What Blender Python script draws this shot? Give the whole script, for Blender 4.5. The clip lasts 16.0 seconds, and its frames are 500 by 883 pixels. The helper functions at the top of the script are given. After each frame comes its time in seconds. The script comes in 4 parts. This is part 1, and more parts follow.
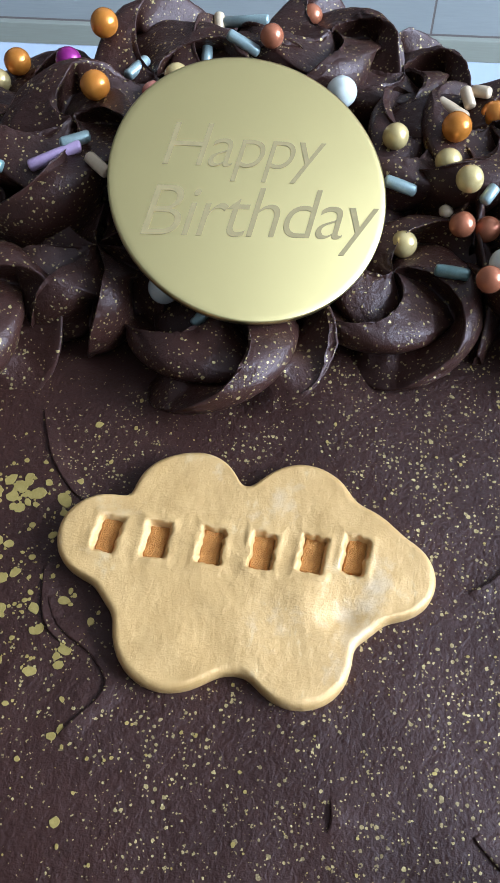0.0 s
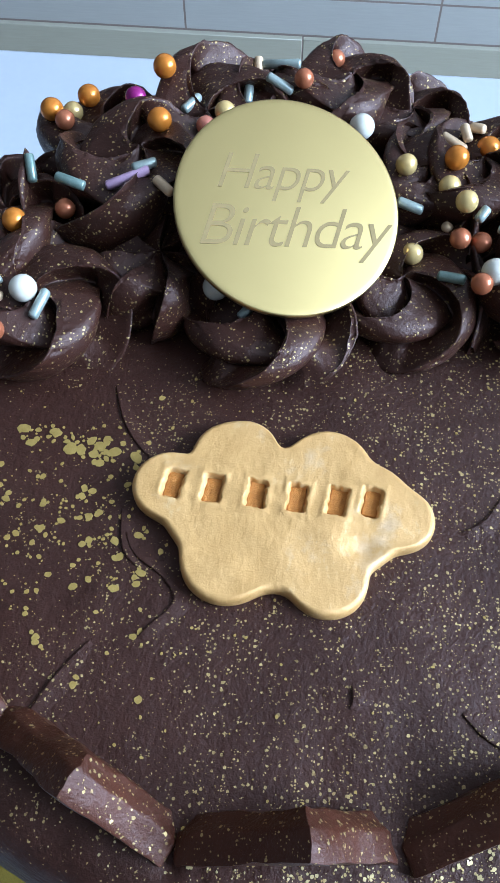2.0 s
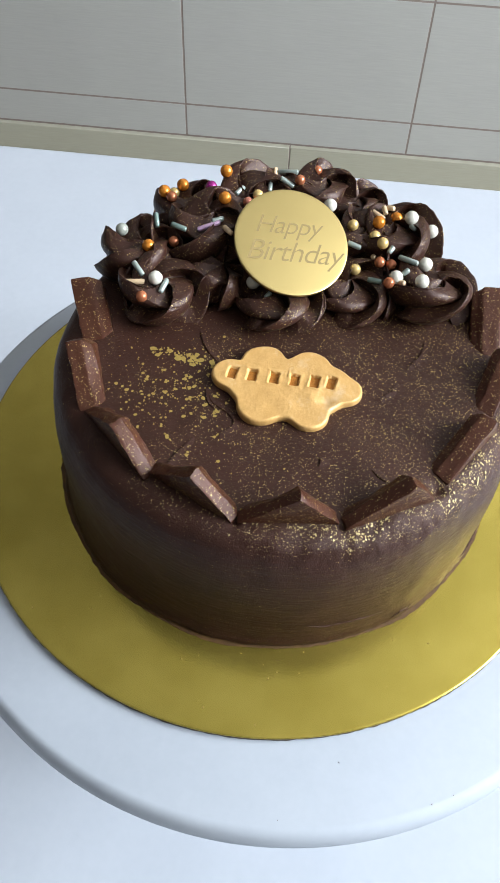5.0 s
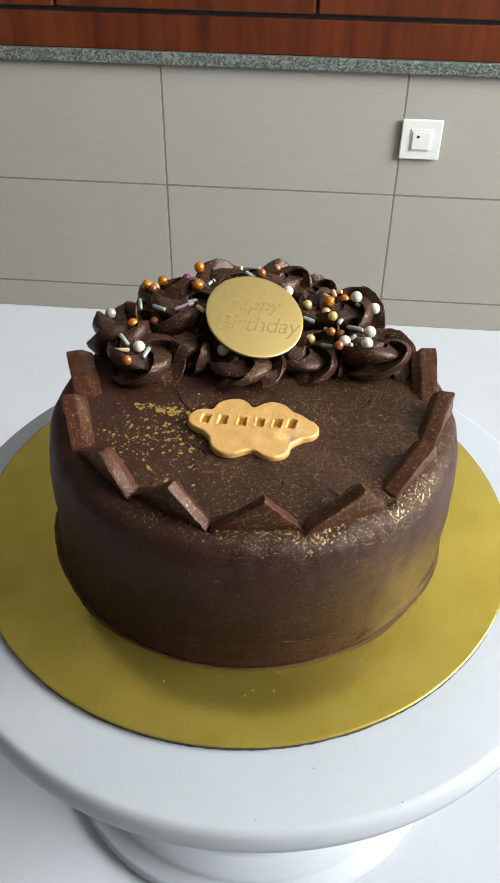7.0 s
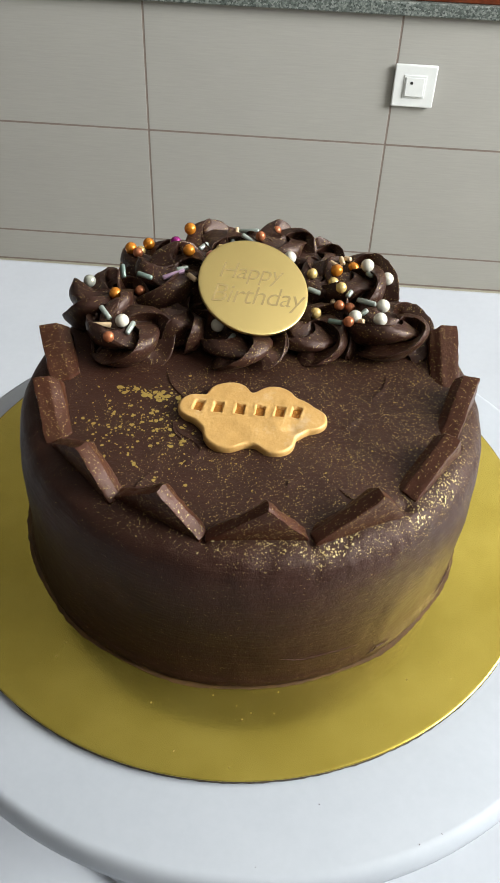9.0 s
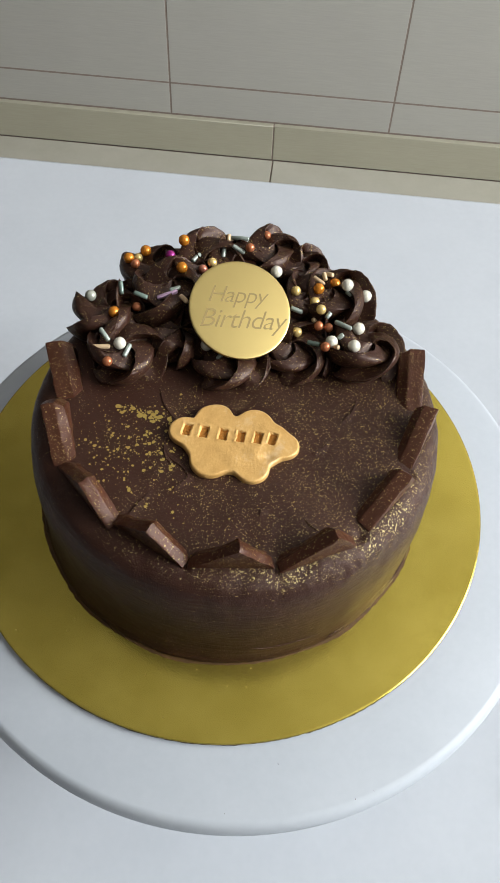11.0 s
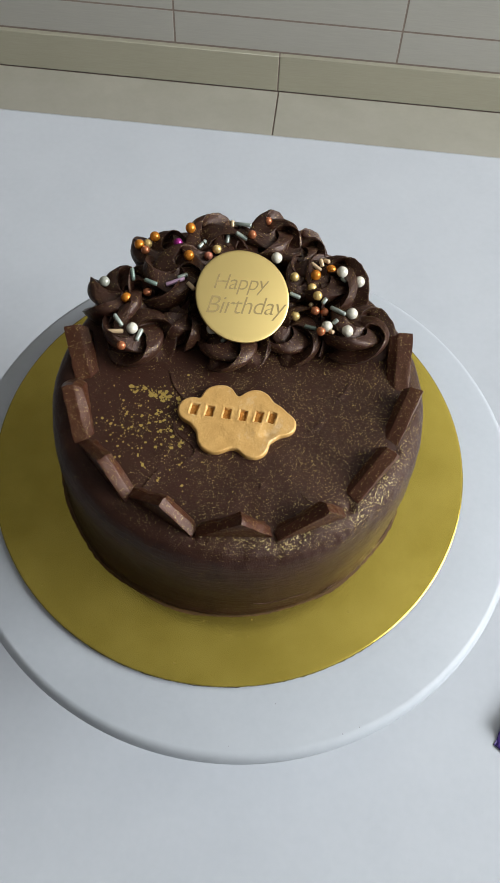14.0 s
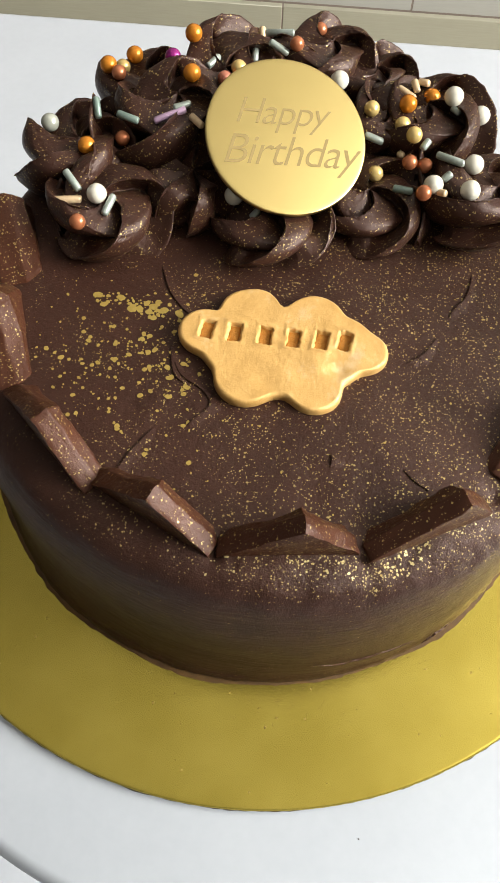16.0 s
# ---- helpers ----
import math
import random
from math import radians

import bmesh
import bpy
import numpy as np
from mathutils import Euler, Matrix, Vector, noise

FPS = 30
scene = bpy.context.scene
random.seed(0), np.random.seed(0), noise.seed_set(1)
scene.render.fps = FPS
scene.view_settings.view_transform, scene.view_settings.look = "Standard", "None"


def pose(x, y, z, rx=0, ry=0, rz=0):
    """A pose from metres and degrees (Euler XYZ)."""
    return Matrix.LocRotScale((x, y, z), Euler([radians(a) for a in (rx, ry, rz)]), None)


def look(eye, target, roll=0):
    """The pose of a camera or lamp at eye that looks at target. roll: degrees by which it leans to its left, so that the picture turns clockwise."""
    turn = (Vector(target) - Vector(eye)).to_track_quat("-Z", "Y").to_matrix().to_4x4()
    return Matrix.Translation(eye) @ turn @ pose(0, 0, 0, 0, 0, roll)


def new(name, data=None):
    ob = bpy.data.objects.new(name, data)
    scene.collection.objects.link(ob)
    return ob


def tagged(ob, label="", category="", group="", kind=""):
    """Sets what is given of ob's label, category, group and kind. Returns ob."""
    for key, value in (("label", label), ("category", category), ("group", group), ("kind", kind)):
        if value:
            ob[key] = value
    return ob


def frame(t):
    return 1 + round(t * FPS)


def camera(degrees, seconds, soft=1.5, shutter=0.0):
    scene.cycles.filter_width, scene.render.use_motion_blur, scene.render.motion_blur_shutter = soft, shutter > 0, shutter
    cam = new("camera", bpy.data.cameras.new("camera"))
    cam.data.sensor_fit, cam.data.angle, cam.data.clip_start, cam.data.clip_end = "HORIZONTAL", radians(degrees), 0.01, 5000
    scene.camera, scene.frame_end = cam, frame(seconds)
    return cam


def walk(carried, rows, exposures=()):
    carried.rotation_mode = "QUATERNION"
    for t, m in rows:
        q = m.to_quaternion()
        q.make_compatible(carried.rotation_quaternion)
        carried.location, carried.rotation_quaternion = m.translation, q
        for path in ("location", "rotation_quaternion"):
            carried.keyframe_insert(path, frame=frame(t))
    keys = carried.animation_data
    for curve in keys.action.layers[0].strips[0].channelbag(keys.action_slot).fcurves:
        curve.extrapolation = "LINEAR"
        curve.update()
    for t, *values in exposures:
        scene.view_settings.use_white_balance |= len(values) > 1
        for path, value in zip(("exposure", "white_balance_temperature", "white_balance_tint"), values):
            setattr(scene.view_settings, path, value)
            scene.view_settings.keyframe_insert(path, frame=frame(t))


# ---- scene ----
cam = camera(33.76, 16.0)
# seconds, eye x y z, pitch, yaw, roll
ROWS = [
    (0.0, 0.0046, 0.0196, 1.1272, -58.84, 7.56, -2.16),
    (0.5, 0.0003, 0.0165, 1.1310, -58.77, 7.20, -1.56),
    (1.0, -0.0011, 0.0123, 1.1326, -58.80, 7.51, -1.53),
    (1.5, -0.0006, 0.0067, 1.1409, -58.89, 7.36, -1.25),
    (2.0, -0.0006, -0.0043, 1.1530, -58.77, 7.38, -1.27),
    (2.5, -0.0010, -0.0130, 1.1676, -58.97, 6.88, -0.77),
    (3.0, 0.0006, -0.0246, 1.1841, -58.14, 6.49, -0.47),
    (3.5, 0.0021, -0.0540, 1.2059, -57.14, 5.72, 0.53),
    (4.0, 0.0054, -0.0840, 1.2275, -55.85, 5.40, 1.54),
    (4.2, 0.0002, -0.0968, 1.2355, -55.48, 4.87, 2.25),
    (6.3, 0.0075, -0.2158, 1.2627, -44.38, 4.67, 1.86),
    (6.5, 0.0145, -0.2188, 1.2581, -42.92, 4.81, 1.34),
    (7.0, 0.0181, -0.2296, 1.2452, -39.88, 4.49, 0.80),
    (7.5, 0.0173, -0.2275, 1.2301, -38.41, 4.08, 0.77),
    (8.0, 0.0083, -0.2204, 1.2239, -38.50, 3.93, 1.06),
    (8.5, 0.0033, -0.2009, 1.2171, -40.47, 3.77, 1.45),
    (9.0, 0.0067, -0.1846, 1.2280, -43.21, 2.55, 2.54),
    (9.5, 0.0077, -0.1688, 1.2502, -46.07, 1.59, 3.33),
    (10.0, 0.0083, -0.1552, 1.2700, -49.84, 2.21, 3.78),
    (10.2, 0.0110, -0.1493, 1.2788, -51.24, 2.96, 3.20),
    (12.3, 0.0199, -0.1491, 1.3826, -58.06, 4.24, 3.13),
    (12.5, 0.0177, -0.1522, 1.3881, -58.31, 3.35, 3.88),
    (13.0, 0.0176, -0.1601, 1.3953, -58.84, 3.11, 4.10),
    (13.5, 0.0212, -0.1568, 1.3906, -59.46, 3.17, 4.04),
    (14.0, 0.0183, -0.1496, 1.3682, -60.26, 3.88, 2.98),
    (14.5, 0.0227, -0.1230, 1.3019, -61.78, 4.72, 1.46),
    (15.0, 0.0139, -0.1078, 1.2606, -61.90, 3.80, 1.84),
    (15.5, 0.0139, -0.0868, 1.2317, -61.46, 3.67, 1.79),
    (16.0, -0.0026, -0.0726, 1.1999, -60.71, 4.17, 1.57),
]
EXPOSURES = [(0.0, 0.12, 4950, 7), (2.0, 0.18, 5000, 7), (4.0, 0.25, 5600, 10), (6.5, 0.05, 7200, 10), (8.0, 0.05, 7200, 10), (10.0, 0.0, 7100, 10),
             (12.5, -0.46, 7000, 10), (13.5, -0.46, 7000, 10), (14.5, -0.30, 7100, 10), (15.5, 0.05, 7450, 11), (16.0, 0.27, 7600, 11)]
walk(cam, [(t, pose(x, y, z, 90 + pitch, 0, yaw) @ pose(0, 0, 0, 0, 0, roll)) for t, x, y, z, pitch, yaw, roll in ROWS], EXPOSURES)

# ---- world and light ----
world = bpy.data.worlds.new("sky")
scene.world = world
world.use_nodes = True
wn = world.node_tree
sky = wn.nodes.new("ShaderNodeTexSky")
sky.sky_type, sky.sun_disc = "NISHITA", False
sky.sun_elevation, sky.sun_rotation = radians(40), radians(120)
wn.links.new(sky.outputs[0], wn.nodes["Background"].inputs[0])
wn.nodes["Background"].inputs[1].default_value = 0.1

# daylight in the opening of the window
lamp = bpy.data.lights.new("window_daylight", "AREA")
lamp.shape, lamp.size, lamp.size_y, lamp.energy, lamp.color = "RECTANGLE", 2.4, 1.7, 412.0, (0.86, 0.93, 1.0)
new("window_daylight", lamp).matrix_world = look((3.16, -0.2, 2.60), (0.0, -0.2, 2.60))


# ---- materials ----
def material(name):
    m = bpy.data.materials.new(name)
    m.use_nodes = True
    return m, m.node_tree, m.node_tree.nodes["Principled BSDF"]


def node(tree, kind, **values):
    n = tree.nodes.new(kind)
    for key, value in values.items():
        n.inputs[key].default_value = value
    return n


def coords(tree, scale=(1, 1, 1)):
    tc = tree.nodes.new("ShaderNodeTexCoord")
    mp = tree.nodes.new("ShaderNodeMapping")
    mp.inputs["Scale"].default_value = scale
    tree.links.new(tc.outputs["Object"], mp.inputs[0])
    return mp.outputs[0]


def noise_of(tree, co, scale, detail=4.0, rough=0.55):
    n = node(tree, "ShaderNodeTexNoise", Scale=scale, Detail=detail, Roughness=rough)
    tree.links.new(co, n.inputs["Vector"])
    return n.outputs["Fac"]


def ramp(tree, fac, *stops):
    r = tree.nodes.new("ShaderNodeValToRGB")
    while len(r.color_ramp.elements) < len(stops):
        r.color_ramp.elements.new(0.5)
    for e, (p, c) in zip(r.color_ramp.elements, stops):
        e.position, e.color = p, (*c, 1) if len(c) == 3 else c
    tree.links.new(fac, r.inputs[0])
    return r.outputs[0]


def maths(tree, op, a, b=None, c=None, clamp=False):
    n = tree.nodes.new("ShaderNodeMath")
    n.operation, n.use_clamp = op, clamp
    for i, v in enumerate((a, b, c)):
        if v is None:
            continue
        if isinstance(v, (int, float)):
            n.inputs[i].default_value = v
        else:
            tree.links.new(v, n.inputs[i])
    return n.outputs[0]


def mix(tree, fac, a, b):
    n = tree.nodes.new("ShaderNodeMix")
    n.data_type = "RGBA"
    for i, v in ((0, fac), (6, a), (7, b)):
        if isinstance(v, tuple):
            n.inputs[i].default_value = (*v, 1)
        elif isinstance(v, (int, float)):
            n.inputs[i].default_value = v
        else:
            tree.links.new(v, n.inputs[i])
    return n.outputs[2]


def bump(tree, p, height, strength, distance):
    b = node(tree, "ShaderNodeBump", Strength=strength, Distance=distance)
    tree.links.new(height, b.inputs["Height"])
    tree.links.new(b.outputs[0], p.inputs["Normal"])


def plain(name, low, high, roughness, scale, metallic=0.0, bump_strength=0.1, bump_distance=0.0005, stretch=(1, 1, 1), per_object=0.0):
    """A surface whose colour wanders between two tones, with a grain that is felt as relief."""
    m, tree, p = material(name)
    co = coords(tree, stretch)
    f = maths(tree, "ADD", maths(tree, "MULTIPLY", noise_of(tree, co, scale), 0.6), maths(tree, "MULTIPLY", noise_of(tree, co, scale * 9), 0.4))
    if per_object:
        info = tree.nodes.new("ShaderNodeObjectInfo")
        f = maths(tree, "ADD", f, maths(tree, "MULTIPLY", maths(tree, "SUBTRACT", info.outputs["Random"], 0.5), per_object))
    tree.links.new(ramp(tree, f, (0.3, low), (0.7, high)), p.inputs["Base Color"])
    p.inputs["Roughness"].default_value, p.inputs["Metallic"].default_value = roughness, metallic
    if bump_strength:
        bump(tree, p, noise_of(tree, co, scale * 6), bump_strength, bump_distance)
    return m


def splatter(tree, co, scale, size, patches, low, high):
    """Where drops of sprayed paint lie: round drops of many sizes, crowded in some patches."""
    v = node(tree, "ShaderNodeTexVoronoi", Scale=scale)
    warp = node(tree, "ShaderNodeTexNoise", Scale=scale * 1.7, Detail=2.0)
    add = tree.nodes.new("ShaderNodeVectorMath")
    add.operation = "MULTIPLY_ADD"
    tree.links.new(co, warp.inputs["Vector"])
    tree.links.new(warp.outputs["Color"], add.inputs[0])
    add.inputs[1].default_value = (0.5 / scale,) * 3
    tree.links.new(co, add.inputs[2])
    tree.links.new(add.outputs[0], v.inputs["Vector"])
    sep = tree.nodes.new("ShaderNodeSeparateColor")
    tree.links.new(v.outputs["Color"], sep.inputs[0])
    crowd = node(tree, "ShaderNodeMapRange")
    tree.links.new(noise_of(tree, co, patches, 3.0), crowd.inputs[0])
    crowd.inputs[1].default_value, crowd.inputs[2].default_value, crowd.inputs[3].default_value, crowd.inputs[4].default_value = 0.35, 0.65, low, high
    reach = maths(tree, "MULTIPLY", maths(tree, "POWER", sep.outputs[0], 2.0), size)
    present = maths(tree, "LESS_THAN", sep.outputs[1], crowd.outputs[0])
    cover = maths(tree, "MULTIPLY_ADD", sep.outputs[2], 0.65, 0.35)
    return maths(tree, "MULTIPLY", maths(tree, "MULTIPLY", maths(tree, "LESS_THAN", v.outputs["Distance"], reach), present), cover)


GOLD_PAINT = (0.44, 0.325, 0.125)
# gold paint of the rim drops, made paler to carry their glint as colour
GLINT_FLAKE = plain("gold_paint_with_glint", (0.40, 0.31, 0.13), (0.56, 0.45, 0.22), 0.42, 900, 0.45, 0.3, 0.0002)
FLAKE = plain("dried_gold_paint", (0.33, 0.225, 0.050), (0.46, 0.325, 0.090), 0.42, 900, 0.45, 0.3, 0.0002)


def frosting(name, low, high, roughness, amount, sides=False, gloss=0.35, grain=1.0, bold=1.0):
    """Dark chocolate with gold paint sprayed on it; with sides, the spray stops below the shoulder and the wall under it is scraped smooth."""
    m, tree, p = material(name)
    co = coords(tree)
    base = ramp(tree, maths(tree, "ADD", maths(tree, "MULTIPLY", noise_of(tree, co, 60), 0.6), maths(tree, "MULTIPLY", noise_of(tree, co, 700), 0.4)), (0.3, low), (0.7, high))
    fine = splatter(tree, co, 1350.0, 0.46, 45.0, 0.60 * amount, 1.0 * amount)
    medium = splatter(tree, co, 820.0, 0.33, 38.0, 0.20 * amount * bold, 0.55 * amount * bold)
    coarse = splatter(tree, co, 320.0, 0.14, 30.0, 0.02 * amount, 0.20 * amount * bold)
    specks = splatter(tree, co, 2300.0, 0.46, 60.0, 0.30 * amount, 0.55 * amount)
    gold = maths(tree, "MAXIMUM", maths(tree, "MAXIMUM", fine, medium), maths(tree, "MAXIMUM", coarse, specks))
    rough = maths(tree, "MULTIPLY_ADD", noise_of(tree, co, 300), 0.16, roughness - 0.08)
    relief = maths(tree, "MULTIPLY_ADD", noise_of(tree, co, 1500, 4.0, 0.6), 0.35, maths(tree, "MULTIPLY", noise_of(tree, co, 420, 6.0, 0.7), 0.8))
    if sides:
        sep = tree.nodes.new("ShaderNodeSeparateXYZ")
        tree.links.new(co, sep.inputs[0])
        reach = node(tree, "ShaderNodeMapRange")
        tree.links.new(maths(tree, "MULTIPLY_ADD", noise_of(tree, co, 55, 5), 0.030, maths(tree, "MULTIPLY_ADD", sep.outputs[0], 0.10, sep.outputs[2])), reach.inputs[0])
        reach.inputs[1].default_value, reach.inputs[2].default_value = 0.074, 0.100
        gold = maths(tree, "MULTIPLY", gold, maths(tree, "GREATER_THAN", maths(tree, "MAXIMUM", reach.outputs[0], 0.36), noise_of(tree, co, 1600, 1)))
        smooth = maths(tree, "SUBTRACT", 1.0, reach.outputs[0])
        drawn = noise_of(tree, coords(tree, (1, 1, 11)), 45, 5, 0.6)
        rough = maths(tree, "MULTIPLY_ADD", smooth, 0.08, rough)
        tree.links.new(maths(tree, "MULTIPLY_ADD", smooth, -0.05, gloss), p.inputs["Specular IOR Level"])
        relief = maths(tree, "MULTIPLY", relief, maths(tree, "MULTIPLY_ADD", smooth, -0.55, 1.0))
        relief = maths(tree, "MULTIPLY_ADD", maths(tree, "MULTIPLY", drawn, smooth), 0.7, relief)
    tree.links.new(mix(tree, gold, base, GOLD_PAINT), p.inputs["Base Color"])
    tree.links.new(maths(tree, "MULTIPLY", gold, 0.45), p.inputs["Metallic"])
    tree.links.new(maths(tree, "MULTIPLY_ADD", gold, -0.06, rough), p.inputs["Roughness"])
    if not sides:
        p.inputs["Specular IOR Level"].default_value = gloss
    p.inputs["Specular Tint"].default_value = (1.0, 0.81, 0.75, 1)
    bump(tree, p, maths(tree, "MULTIPLY_ADD", gold, 0.20, maths(tree, "MULTIPLY", relief, grain)), 0.9, 0.0010)
    return m


CAKE = frosting("cake_buttercream", (0.0228, 0.0084, 0.0053), (0.0405, 0.0150, 0.0096), 0.42, 0.82, True, 0.32, 0.75)
SWIRL = frosting("piped_buttercream", (0.0215, 0.0079, 0.0050), (0.0400, 0.0148, 0.0095), 0.37, 0.62, gloss=0.38, grain=0.4)
CHOC = frosting("chocolate_bar", (0.040, 0.0128, 0.0066), (0.062, 0.0205, 0.0108), 0.36, 0.66, gloss=0.30, grain=0.40, bold=1.9)


def gold_foil():
    m, tree, p = material("gold_foil")
    co = coords(tree)
    tree.links.new(ramp(tree, noise_of(tree, co, 26, 6, 0.65), (0.3, (0.425, 0.325, 0.056)), (0.7, (0.560, 0.438, 0.092))), p.inputs["Base Color"])
    p.inputs["Metallic"].default_value = 0.84
    tree.links.new(maths(tree, "MULTIPLY_ADD", noise_of(tree, coords(tree, (1, 5, 1)), 12, 3), 0.12, 0.13), p.inputs["Roughness"])
    h = maths(tree, "ADD", noise_of(tree, co, 900, 4), maths(tree, "MULTIPLY", noise_of(tree, co, 60, 3), 0.25))
    bump(tree, p, h, 0.06, 0.0004)
    return m


FOIL = gold_foil()
SMEAR = plain("thin_buttercream_smear", (0.040, 0.017, 0.004), (0.130, 0.062, 0.011), 0.75, 160, 0.1, 0.3, 0.0004, (1, 1, 0.3))
CARD = plain("board_card_edge", (0.025, 0.017, 0.010), (0.075, 0.053, 0.030), 0.75, 260)
TURNTABLE = plain("turntable_plastic", (0.365, 0.392, 0.432), (0.400, 0.427, 0.467), 0.55, 30, bump_strength=0.05, bump_distance=0.0003)
TABLE = plain("table_laminate", (0.42, 0.445, 0.485), (0.455, 0.48, 0.52), 0.30, 18, bump_strength=0.04, bump_distance=0.0003)
MIRROR_GOLD, tree, p = material("gold_mirror_acrylic")
p.inputs["Base Color"].default_value, p.inputs["Metallic"].default_value = (0.66, 0.505, 0.205, 1), 1.0
tree.links.new(maths(tree, "MULTIPLY_ADD", noise_of(tree, coords(tree), 60), 0.06, 0.28), p.inputs["Roughness"])
ENGRAVED = plain("engraved_lettering", (0.20, 0.138, 0.046), (0.27, 0.186, 0.062), 0.7, 900, metallic=0.0)


def fondant():
    m, tree, p = material("gold_painted_fondant")
    co = coords(tree)
    streak = coords(tree, (1, 0.45, 1))
    f = maths(tree, "ADD", maths(tree, "MULTIPLY", noise_of(tree, co, 120, 5), 0.6), maths(tree, "MULTIPLY", noise_of(tree, streak, 900, 4), 0.4))
    tree.links.new(ramp(tree, f, (0.30, (0.52, 0.29, 0.085)), (0.60, (0.635, 0.372, 0.128)), (0.80, (0.70, 0.52, 0.28))), p.inputs["Base Color"])
    p.inputs["Metallic"].default_value = 0.22
    rubbed = ramp(tree, noise_of(tree, co, 75, 5, 0.65), (0.60, (0, 0, 0)), (0.74, (0.42, 0.42, 0.42)))
    paint = p.inputs["Base Color"].links[0].from_socket
    tree.links.new(mix(tree, rubbed, paint, (0.74, 0.58, 0.39)), p.inputs["Base Color"])
    tree.links.new(maths(tree, "MULTIPLY_ADD", noise_of(tree, co, 500, 5), 0.3, 0.28), p.inputs["Roughness"])
    bump(tree, p, maths(tree, "ADD", maths(tree, "MULTIPLY", noise_of(tree, streak, 900, 6, 0.7), 0.12), maths(tree, "ADD", noise_of(tree, co, 2200, 5, 0.75), maths(tree, "MULTIPLY", noise_of(tree, co, 260, 4), 0.6))), 0.42, 0.0004)
    return m


FONDANT = fondant()
# the plaque's gold, with the shade inside its grooves painted as deep orange
GROOVE = plain("shaded_gold_in_grooves", (0.34, 0.125, 0.015), (0.54, 0.235, 0.042), 0.38, 900, metallic=0.5, bump_strength=0.6, bump_distance=0.0006)


def pearl_paint(name, low, high, metallic=0.35, roughness=0.26):
    return plain(name, low, high, roughness, 500, metallic, 0.12, 0.0002)


PEARL = dict(
    orange=pearl_paint("orange_pearl", (0.52, 0.17, 0.015), (0.66, 0.24, 0.03), 0.5),
    copper=pearl_paint("copper_pearl", (0.38, 0.12, 0.05), (0.48, 0.17, 0.08), 0.5),
    white=pearl_paint("white_pearl", (0.58, 0.55, 0.46), (0.68, 0.65, 0.56), 0.15),
    gold=pearl_paint("gold_pearl", (0.58, 0.40, 0.14), (0.70, 0.52, 0.22), 0.45),
    purple=pearl_paint("purple_pearl", (0.20, 0.01, 0.12), (0.30, 0.02, 0.18), 0.4),
    grey=pearl_paint("grey_pearl", (0.32, 0.33, 0.28), (0.42, 0.43, 0.37), 0.3),
    silver=pearl_paint("silver_rod", (0.24, 0.28, 0.25), (0.38, 0.43, 0.39), 0.35, 0.32),
    teal=pearl_paint("teal_rod", (0.12, 0.18, 0.155), (0.25, 0.32, 0.28), 0.4, 0.3),
    cream=pearl_paint("cream_rod", (0.54, 0.38, 0.22), (0.66, 0.49, 0.31), 0.2, 0.35),
    pink=pearl_paint("lilac_rod", (0.50, 0.32, 0.48), (0.62, 0.42, 0.58), 0.25, 0.35),
)


def tile_stone(name, low, high, roughness):
    """Linen-grained porcelain: fine level streaks and a slow drift of tone."""
    m, tree, p = material(name)
    geo = tree.nodes.new("ShaderNodeNewGeometry")
    mp = tree.nodes.new("ShaderNodeMapping")
    mp.inputs["Scale"].default_value = (1, 1, 22)
    tree.links.new(geo.outputs["Position"], mp.inputs[0])
    co, streak = geo.outputs["Position"], mp.outputs[0]
    info = tree.nodes.new("ShaderNodeObjectInfo")
    f = maths(tree, "ADD", maths(tree, "MULTIPLY", noise_of(tree, streak, 14, 6, 0.7), 0.7), maths(tree, "MULTIPLY", noise_of(tree, co, 6), 0.3))
    f = maths(tree, "ADD", f, maths(tree, "MULTIPLY", maths(tree, "SUBTRACT", info.outputs["Random"], 0.5), 0.10))
    tree.links.new(ramp(tree, f, (0.3, low), (0.7, high)), p.inputs["Base Color"])
    p.inputs["Roughness"].default_value = roughness
    bump(tree, p, noise_of(tree, streak, 40, 5), 0.15, 0.0005)
    return m


WALL_TILE = tile_stone("wall_tile_porcelain", (0.355, 0.345, 0.32), (0.41, 0.40, 0.37), 0.42)
FLOOR_TILE = tile_stone("floor_tile_porcelain", (0.36, 0.345, 0.287), (0.42, 0.40, 0.345), 0.38)
SKIRT_TILE = tile_stone("skirting_porcelain", (0.33, 0.312, 0.24), (0.385, 0.365, 0.287), 0.38)
GROUT = plain("brown_grout", (0.20, 0.155, 0.13), (0.25, 0.20, 0.17), 0.85, 200)
WHITE = plain("ceiling_paint", (0.37, 0.36, 0.345), (0.41, 0.40, 0.385), 0.8, 8, bump_strength=0.1, bump_distance=0.0006)
# tone of the walls out of view, kept dark to hold down bounced light
PAINT = plain("wall_paint", (0.115, 0.112, 0.108), (0.14, 0.136, 0.132), 0.75, 8, bump_strength=0.15, bump_distance=0.0006)


